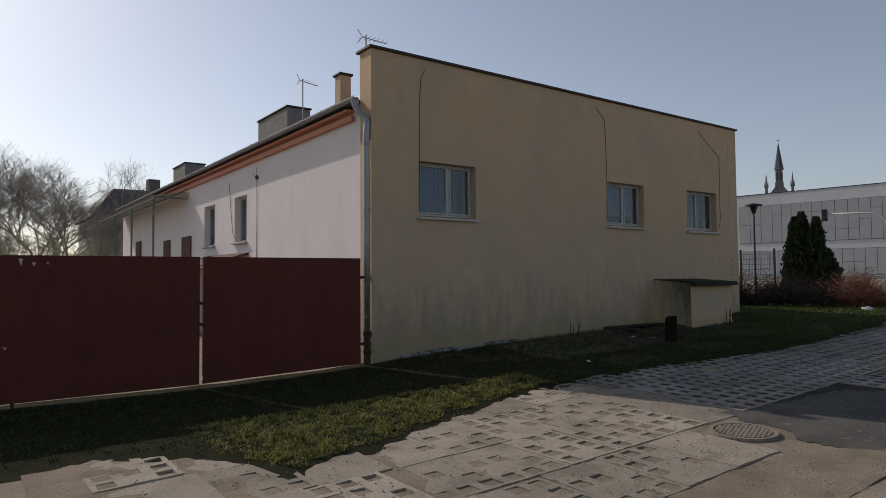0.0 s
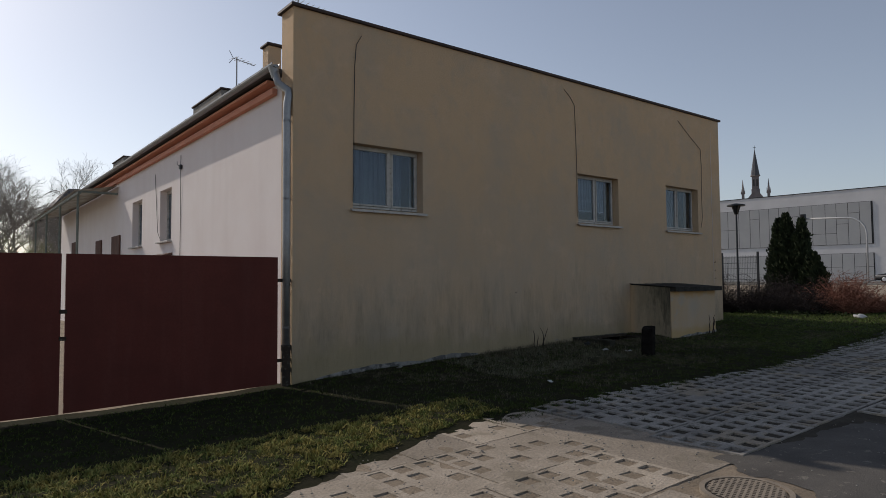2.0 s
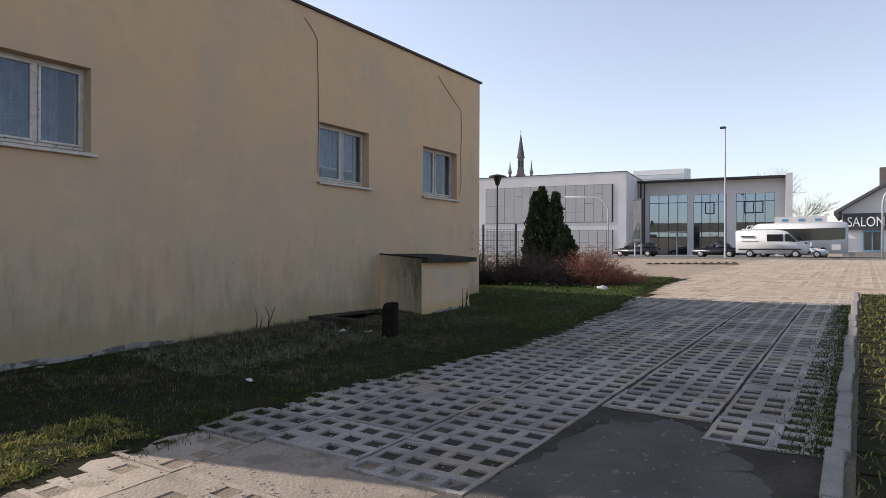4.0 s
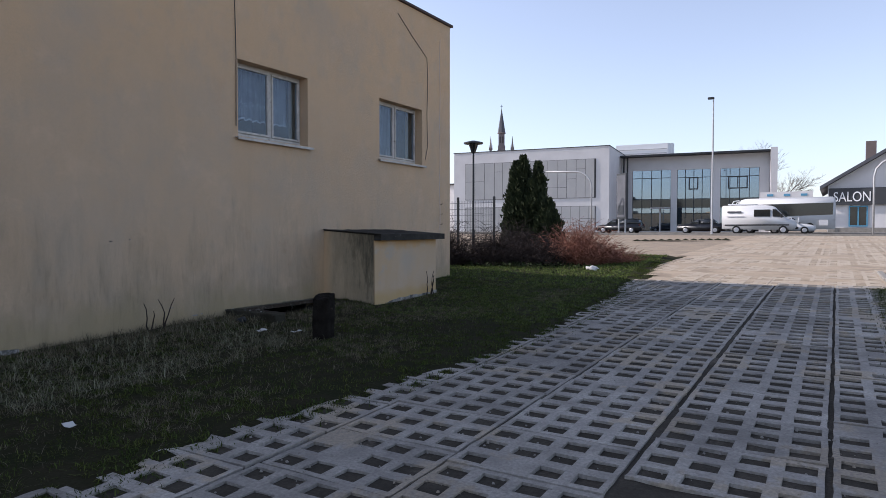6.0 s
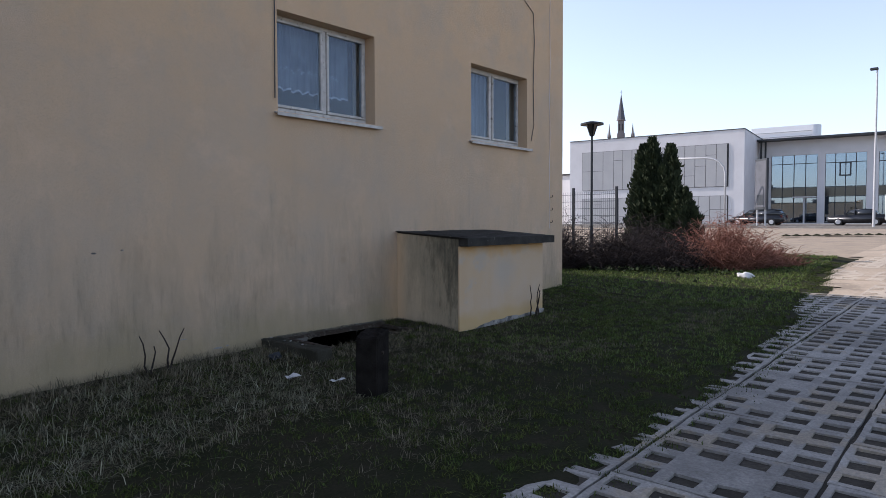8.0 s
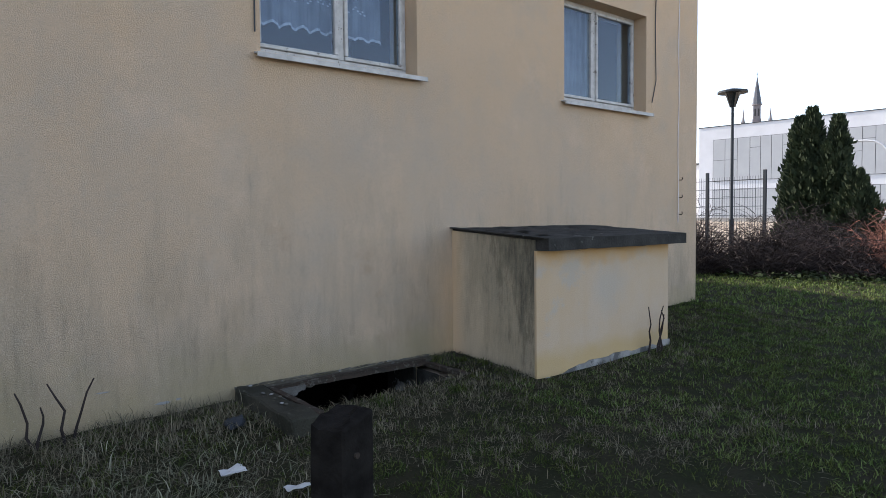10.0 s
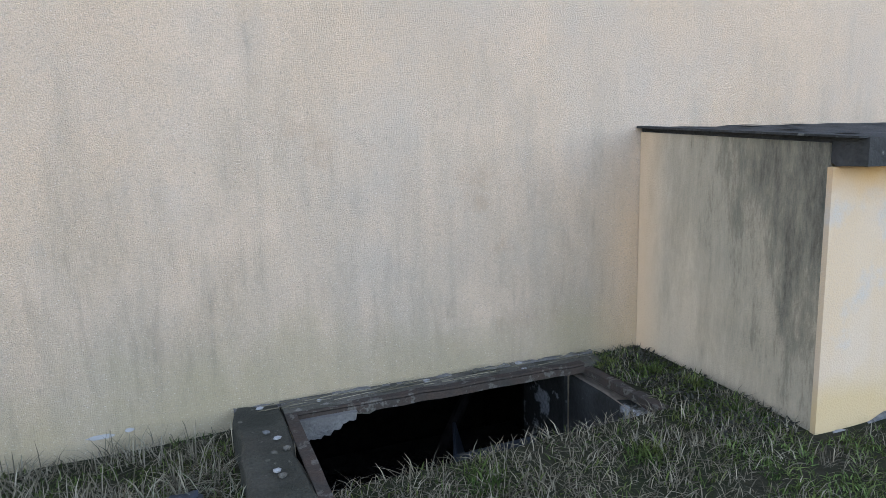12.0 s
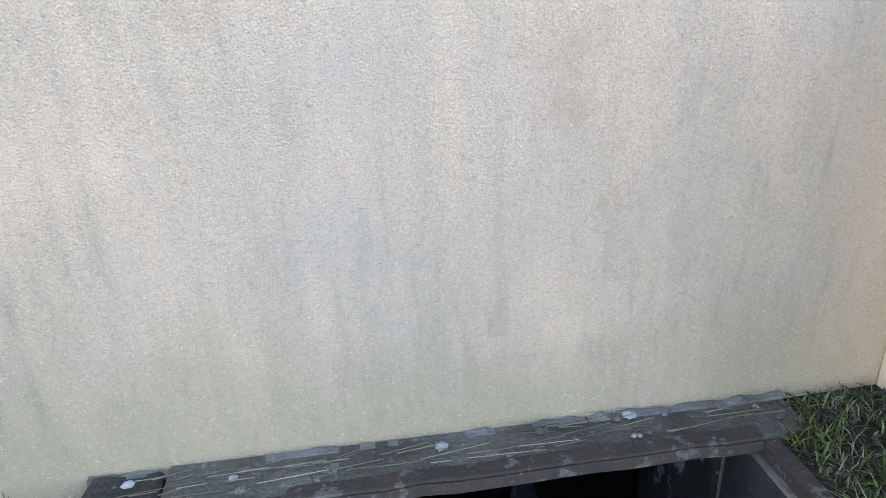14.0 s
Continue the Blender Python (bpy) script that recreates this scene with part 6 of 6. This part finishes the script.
blades("dry_grass", scatter(9.6, 12.25, 10.27, 2600, lambda x, y: 0.9 * smooth_step(9.3, 9.9, y), 14), M["grass_dry"], "long dry straw grass against the wall", (0.06, 0.17), 0.002, 0.9, 14)
blades("dry_grass", scatter(12.2, 14.4, 9.64, 3600, lambda x, y: 0.9 * smooth_step(9.0, 9.35, y), 15), M["grass_dry"], "dry straw grass hanging over the shaft edge", (0.03, 0.085), 0.002, 0.9, 15)
rng_ = np.random.default_rng(9)
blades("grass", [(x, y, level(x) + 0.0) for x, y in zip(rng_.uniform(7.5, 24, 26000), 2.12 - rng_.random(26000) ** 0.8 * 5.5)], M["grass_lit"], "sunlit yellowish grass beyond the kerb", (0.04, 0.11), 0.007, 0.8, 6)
bm = bmesh.new()
for x0, x1 in ((7.0, 24.0),):
    x = x0
    while x < x1:
        bbox(bm, x, x + 0.49, -4.0, 2.05, level(x) - 0.06, level(x) + 0.012)
        x += 0.5
tagged(finish("ground_lawn", bm, M["soil"]), "soil of the lawn beyond the kerb", "lawn", kind="structure")

blades("grass", [(x, y, level(x) + 0.002) for x, y in zip(rng_.uniform(9.2, 20.5, 9000), 2.22 + np.abs(rng_.normal(0, 0.16, 9000)))], M["grass_green"], "grass growing along the foot of the kerb", (0.02, 0.06), 0.004, 0.95, 71)
tufts = []
for cx_, cy_, n_, r_ in ((14.08, 9.93, 260, 0.07), (14.14, 9.72, 160, 0.06), (13.98, 10.12, 140, 0.06), (14.12, 9.45, 160, 0.08), (13.0, 9.45, 180, 0.10), (13.6, 9.35, 160, 0.09)):
    for _ in range(n_):
        x, y = rng_.normal(cx_, r_ * 0.5), min(rng_.normal(cy_, r_ * 0.5), WY - 0.02)
        if x < 14.26:
            tufts.append((x, y, soil_z(x, y) - 0.004))
blades("grass", tufts, M["grass_green"], "fresh green grass tufts beside the shaft", (0.03, 0.09), 0.0026, 0.9, 72)
litter = [(x, y, soil_z(x, y) + 0.012) for x, y in zip(rng_.uniform(13.93, 14.27, 900), rng_.uniform(9.3, 10.27, 900))]
blades("leaf_litter", litter, M["curb"], "dark damp leaf litter between shaft and box", (0.012, 0.03), 0.005, 1.2, 73)

# kerb stones
kerb = thing("kerb_stones", "weathered concrete kerb along the drive", "kerb", kind="structure")
kb = bmesh.new()
bbox(kb, 0, 0.98, 0, 0.12, -0.2, 0.06, 0.012)
km = bpy.data.meshes.new("kerb_stone")
kb.to_mesh(km)
kb.free()
km.materials.append(M["light_concrete"])
for i in range(17):
    x = 7.4 + i * 1.0
    o = new("kerb_stone", km)
    o.parent = kerb
    o.matrix_local = pose(x, 2.10 + 0.015 * math.sin(i * 2.1), level(x) - 0.022 + 0.008 * math.sin(i * 1.9), 0, -1.7, 0.6 * math.sin(i * 1.3))

# dead stems and litter
rs = random.Random(21)
for x, y, h, n in ((11.1, 10.12, 0.42, 4), (15.75, 9.12, 0.5, 4)):
    d = thing("dead_weed", "dry brown weed stem against the wall", "weed", "dead weeds")
    paths = []
    for _ in range(n):
        p = Vector((x + rs.uniform(-0.12, 0.12), y + rs.uniform(-0.05, 0.05), soil_z(x, y) - 0.02))
        pts = [(p, 0.011)]
        for k in range(4):
            p = p + Vector((rs.uniform(-0.05, 0.05), rs.uniform(-0.03, 0.02), h * rs.uniform(0.12, 0.32)))
            pts.append((p, 0.009 - 0.0015 * k))
        paths.append(pts)
    strands("stem", paths, M["twig_dark"], d, 5)
for k, (x, y, s) in enumerate(((11.8, 9.08, 0.1), (11.98, 8.68, 0.09), (8.64, 7.58, 0.06), (7.6, 9.9, 0.07))):
    bm = bmesh.new()
    bmesh.ops.create_grid(bm, x_segments=5, y_segments=5, size=s * 0.5)
    for v in bm.verts:
        v.co = Vector((v.co.x * 1.3, v.co.y * 0.8, 0.35 * s * noise.noise(v.co * 18 + Vector((k * 3, 0, 0))))) + Vector((x, y, soil_z(x, y) + 0.05))
    bmesh.ops.solidify(bm, geom=bm.faces[:], thickness=0.003)
    tagged(finish("paper_scrap", bm, M["paper"]), "crumpled white paper scrap in the grass", "litter", "paper scraps")

for x0, y0, x1, y1 in ((14.4, 8.15, 18.6, 8.1), (9.9, 8.3, 10.35, 8.1)):
    bm = bmesh.new()
    n = max(3, int((x1 - x0) / 0.25))
    top = []
    for i in range(n + 1):
        x, y = x0 + (x1 - x0) * i / n, y0 + (y1 - y0) * i / n
        z = soil_z(x, y) - 0.008 + 0.012 * noise.noise((x * 3, y, 4))
        w = 0.055 + 0.015 * noise.noise((x * 4, 2, 2))
        top.append([bm.verts.new((x, y - w, z)), bm.verts.new((x, y + w, z)), bm.verts.new((x, y - w - 0.01, z - 0.08)), bm.verts.new((x, y + w + 0.01, z - 0.08))])
    for a, b in zip(top, top[1:]):
        bm.faces.new((a[0], b[0], b[1], a[1]))
        bm.faces.new((a[2], b[2], b[0], a[0]))
        bm.faces.new((a[1], b[1], b[3], a[3]))
    bmesh.ops.recalc_face_normals(bm, faces=bm.faces[:])
    tagged(finish("edging", bm, M["soil"]), "sunken old concrete edging in the grass", "edging", kind="structure")
bm = bmesh.new()
bmesh.ops.create_icosphere(bm, subdivisions=3, radius=0.06)
for v in bm.verts:
    v.co = Vector((v.co.x * 1.2, v.co.y, v.co.z * 0.6)) + Vector((1, 1, 0.6)) * 0.03 * noise.noise(v.co * 30)
    v.co += Vector((12.05, 9.72, soil_z(12.05, 9.72) + 0.03))
tagged(finish("plastic_scrap", bm, M["sign_blue_grey"]), "crumpled dark blue plastic scrap in straw", "litter")

# ---- asphalt patch and manhole ----
bm = bmesh.new()
outline = [(7.2, 4.3), (8.5, 4.12), (9.35, 4.0), (9.75, 3.45), (9.6, 2.85), (8.8, 2.62), (8.3, 2.2), (6.9, 2.2), (6.6, 2.9), (6.9, 3.7)]
cx = sum(p[0] for p in outline) / len(outline)
cy = sum(p[1] for p in outline) / len(outline)
ring = []
for a, b in zip(outline, outline[1:] + outline[:1]):
    for k in range(12):
        t = k / 12
        x, y = a[0] + (b[0] - a[0]) * t, a[1] + (b[1] - a[1]) * t
        ring.append((x + 0.16 * noise.noise((x * 3, y * 3, 0)) + 0.07 * noise.noise((x * 11, y * 11, 0)), y + 0.16 * noise.noise((x * 3, y * 3, 8)) + 0.07 * noise.noise((x * 11, y * 11, 8))))
c = bm.verts.new((cx, cy, level(cx) + 0.004))
vs = [bm.verts.new((x, y, level(x) - 0.016)) for x, y in ring]
mids = [bm.verts.new((cx + (x - cx) * 0.72, cy + (y - cy) * 0.72, level(cx + (x - cx) * 0.72) + 0.004)) for x, y in ring]
for i in range(len(ring)):
    j = (i + 1) % len(ring)
    bm.faces.new((mids[i], mids[j], c))
    bm.faces.new((vs[i], vs[j], mids[j], mids[i]))
bmesh.ops.recalc_face_normals(bm, faces=bm.faces[:])
tagged(finish("pavement_patch", bm, M["asphalt"]), "dark asphalt repair patch in the drive", "asphalt patch", kind="structure")
man = thing("manhole_cover", "round dusty cast iron grid manhole cover", "manhole", at=pose(6.48, 3.63, level(6.48) + 0.002, 0, -1.7, 20) @ Matrix.Diagonal((0.78, 0.78, 1, 1)))
bm = bmesh.new()
rod(bm, (0, 0, -0.06), (0, 0, 0.0), 0.36, None, 40)
part("plate", bm, M["iron"], man)
bm = bmesh.new()
R0, R1, n = 0.37, 0.42, 40
lo = [[bm.verts.new((r * math.cos(2 * math.pi * i / n), r * math.sin(2 * math.pi * i / n), z)) for i in range(n)] for r, z in ((R1, -0.05), (R1, 0.012), (R0, 0.012), (R0, -0.05))]
for a, b in zip(lo, lo[1:]):
    for i in range(n):
        j = (i + 1) % n
        bm.faces.new((a[i], a[j], b[j], b[i]))
bmesh.ops.recalc_face_normals(bm, faces=bm.faces[:])
part("rim", bm, M["iron"], man)
bm = bmesh.new()
for i in range(-6, 7):
    o = i * 0.052
    s = math.sqrt(0.345 ** 2 - o * o)
    bbox(bm, -s, s, o - 0.011, o + 0.011, 0.0, 0.012)
    bbox(bm, o - 0.011, o + 0.011, -s, s, 0.0, 0.0125)
part("ribs", bm, M["iron"], man)


# ---- grass paver slabs ----
def slab_mesh(lx, ly, nx, ny, depth, seed, wear=0.0, mat="plate"):
    """A concrete paver lx by ly with nx by ny open cells."""
    rnd = random.Random(seed)
    xs, ys = [-lx / 2], [-ly / 2]
    for a, n, out in ((lx, nx, xs), (ly, ny, ys)):
        pitch = a / n
        hole = pitch * (0.60 if n == nx else 0.68)
        for i in range(n):
            c = -a / 2 + pitch * (i + 0.5)
            out += [c - hole / 2, c + hole / 2]
        out.append(a / 2)
    closed = {(i, j) for i in range(nx) for j in range(ny) if rnd.random() < wear}
    bm = bmesh.new()
    top = {(i, j): bm.verts.new((x + rnd.uniform(-1, 1) * 0.004, y + rnd.uniform(-1, 1) * 0.004, rnd.uniform(-0.003, 0.001))) for i, x in enumerate(xs) for j, y in enumerate(ys)}
    low_ = {}

    def down(k):
        if k not in low_:
            v = top[k].co
            low_[k] = bm.verts.new((v.x, v.y, -depth))
        return low_[k]
    nI, nJ = len(xs) - 1, len(ys) - 1

    def is_hole(i, j):
        return i % 2 == 1 and j % 2 == 1 and (i // 2, j // 2) not in closed
    for i in range(nI):
        for j in range(nJ):
            if is_hole(i, j):
                c = [(i, j), (i + 1, j), (i + 1, j + 1), (i, j + 1)]
                for a, b in zip(c, c[1:] + c[:1]):
                    bm.faces.new((top[a], top[b], down(b), down(a)))
            else:
                bm.faces.new((top[i, j], top[i + 1, j], top[i + 1, j + 1], top[i, j + 1]))
    for i in range(nI):
        bm.faces.new((top[i + 1, 0], top[i, 0], down((i, 0)), down((i + 1, 0))))
        bm.faces.new((top[i, nJ], top[i + 1, nJ], down((i + 1, nJ)), down((i, nJ))))
    for j in range(nJ):
        bm.faces.new((top[0, j], top[0, j + 1], down((0, j + 1)), down((0, j))))
        bm.faces.new((top[nI, j + 1], top[nI, j], down((nI, j)), down((nI, j + 1))))
    me = bpy.data.meshes.new("paving_slab")
    bm.to_mesh(me)
    bm.free()
    me.materials.append(M[mat])
    return me


fx = np.arange(0.4, 20.5, 0.1).tolist()
fy = np.arange(2.2, 7.21, 0.1).tolist()
fv = [(x, y, level(x) - (0.009 if x > 7.6 else 0.021) + 0.009 * noise.noise((x * 1.1, y * 1.1, 6)) + 0.012 * noise.noise((x * 3.1, y * 3.1, 2)) + 0.006 * noise.noise((x * 9, y * 9, 2))) for x in fx for y in fy]
split_ = 72
# bed colour switches near the shadow edge: sunlit tone first, shaded tone beyond
for name_, lo_, hi_, mat_, lab_ in (("pavement_bed", 0, split_, M["dirt_dark"], "sandy dirt between the worn slabs, in a sunlit tone"), ("pavement_bed", split_, len(fx) - 1, M["bed_dark"], "dirt in the slab cells, darkened as in shade")):
    ff = [(i * len(fy) + j, (i + 1) * len(fy) + j, (i + 1) * len(fy) + j + 1, i * len(fy) + j + 1) for i in range(lo_, hi_) for j in range(len(fy) - 1)]
    tagged(raw(name_, fv, ff, mat_, None, True), lab_, "dirt", kind="structure")
drive = thing("pavement_drive", "concrete grass-paver slabs with dirt-filled cells", "paving", kind="structure")
kinds = [slab_mesh(0.715, 0.955, 3, 4, 0.05, s, w) for s, w in ((1, 0.0), (2, 0.08), (3, 0.2), (4, 0.0), (5, 0.35), (6, 0.6))]
worn_kinds = [slab_mesh(0.722, 0.965, 3, 4, 0.05, s, w, "worn_lit_plate") for s, w in ((12, 0.3), (14, 0.5), (15, 0.7), (16, 0.85))]
ROWS_Y = [7.02, 6.04, 5.06, 4.06, 3.07]
rp = random.Random(31)
for r_i, yr in enumerate(ROWS_Y):
    yc = yr - 0.49
    for i in range(27):
        x = 1.2 + 0.727 * i + (0.0, 0.1, -0.06, 0.22, 0.4)[r_i]
        if r_i == 4 and x < 9.0:
            continue
        if yc + 0.3 < edge_at(x) - 1.9 and x < 3 and r_i > 3:
            continue
        if 6.6 < x < 9.5 and 2.2 < yc < 4.05 or (abs(x - 6.54) < 0.65 and abs(yc - 3.63) < 0.75):
            continue
        if r_i == 0 and yc < edge_at(x) - 0.75 and x < 5:
            continue
        # slabs before the shadow edge are worn and take the sunlit tone
        worn = x < 7.6
        me = rp.choice(worn_kinds) if worn else kinds[rp.choice((0, 0, 1, 1, 2, 3, 4))]
        o = new("paving_slab", me)
        o.parent = drive
        o.matrix_local = pose(x, yc + rp.uniform(-0.008, 0.008), level(x) + (-0.011 if worn else 0.008) + rp.uniform(-0.004, 0.004), rp.uniform(-0.5, 0.5), -1.72 + rp.uniform(-0.4, 0.4), rp.uniform(-0.5, 0.5))

# the slabs of the lot beyond, too far off to tell apart
far_kind = slab_mesh(0.722, 0.972, 3, 4, 0.012, 9, 0.25)
tv = [tuple(v.co) for v in far_kind.vertices]
tf = [tuple(p.vertices) for p in far_kind.polygons]
verts, faces = [], []
for yr in np.arange(-9, 7.5, 0.98):
    for x in np.arange(20.55, 54.5, 0.727):
        if yr > edge_at(min(x, 29.0)) - 0.6 and x < 29:
            continue
        b0 = len(verts)
        dz = 0.012 * noise.noise((x * 1.3, yr * 1.3, 2)) - 0.006
        verts += [(x + px_, yr + py_, level(x + px_) + pz_ + dz) for px_, py_, pz_ in tv]
        faces += [tuple(b0 + k for k in f) for f in tf]
tagged(raw("pavement_lot", verts, faces, M["sand_plate"]), "sunlit concrete slab paving of the lot", "paving", kind="stuff")

sx, sy = np.arange(20.4, 55.01, 0.45).tolist(), np.arange(-9.4, 7.9, 0.4).tolist()
sv = [(x, y, level(x) - 0.009 + 0.016 * noise.noise((x * 0.45, y * 0.7, 9)) + 0.012 * noise.noise((x * 1.7, y * 1.7, 3))) for x in sx for y in sy]
sf = [(i * len(sy) + j, (i + 1) * len(sy) + j, (i + 1) * len(sy) + j + 1, i * len(sy) + j + 1) for i in range(len(sx) - 1) for j in range(len(sy) - 1)
      if sx[i] > 29 or sy[j] < edge_at(min(sx[i], 29.0)) - 0.5]
tagged(raw("pavement_sand", sv, sf, M["sand"], None, True), "blown sand filling the cells of the lot paving", "sand", kind="structure")

# loose stones on the drive
rg = random.Random(51)
verts, faces = [], []
cube = [(-1, -1, -0.5), (1, -1, -0.5), (1, 1, -0.5), (-1, 1, -0.5), (-0.7, -0.7, 0.6), (0.7, -0.6, 0.6), (0.6, 0.7, 0.6), (-0.7, 0.6, 0.6)]
for _ in range(1900):
    x = rg.uniform(1.0, 12) if rg.random() < 0.75 else rg.uniform(5.5, 10)
    y = rg.uniform(2.2, 6.6)
    if (y > edge_at(x) - 0.05 and x > 2) or (6.5 < x < 9.8 and y < 4.3 and rg.random() < 0.8):
        continue
    s_, a = rg.uniform(0.002, 0.009), rg.uniform(0, 6.3)
    b0 = len(verts)
    for u, v, w in cube:
        verts.append((x + s_ * (u * math.cos(a) - v * math.sin(a)) * rg.uniform(0.8, 1.2), y + s_ * (u * math.sin(a) + v * math.cos(a)), level(x) + 0.006 + s_ * w))
    faces += [tuple(b0 + k for k in f) for f in ((4, 5, 6, 7), (0, 1, 5, 4), (1, 2, 6, 5), (2, 3, 7, 6), (3, 0, 4, 7))]
tagged(raw("gravel", verts, faces, M["plate"]), "loose grit and small stones on the drive", "gravel", kind="stuff")
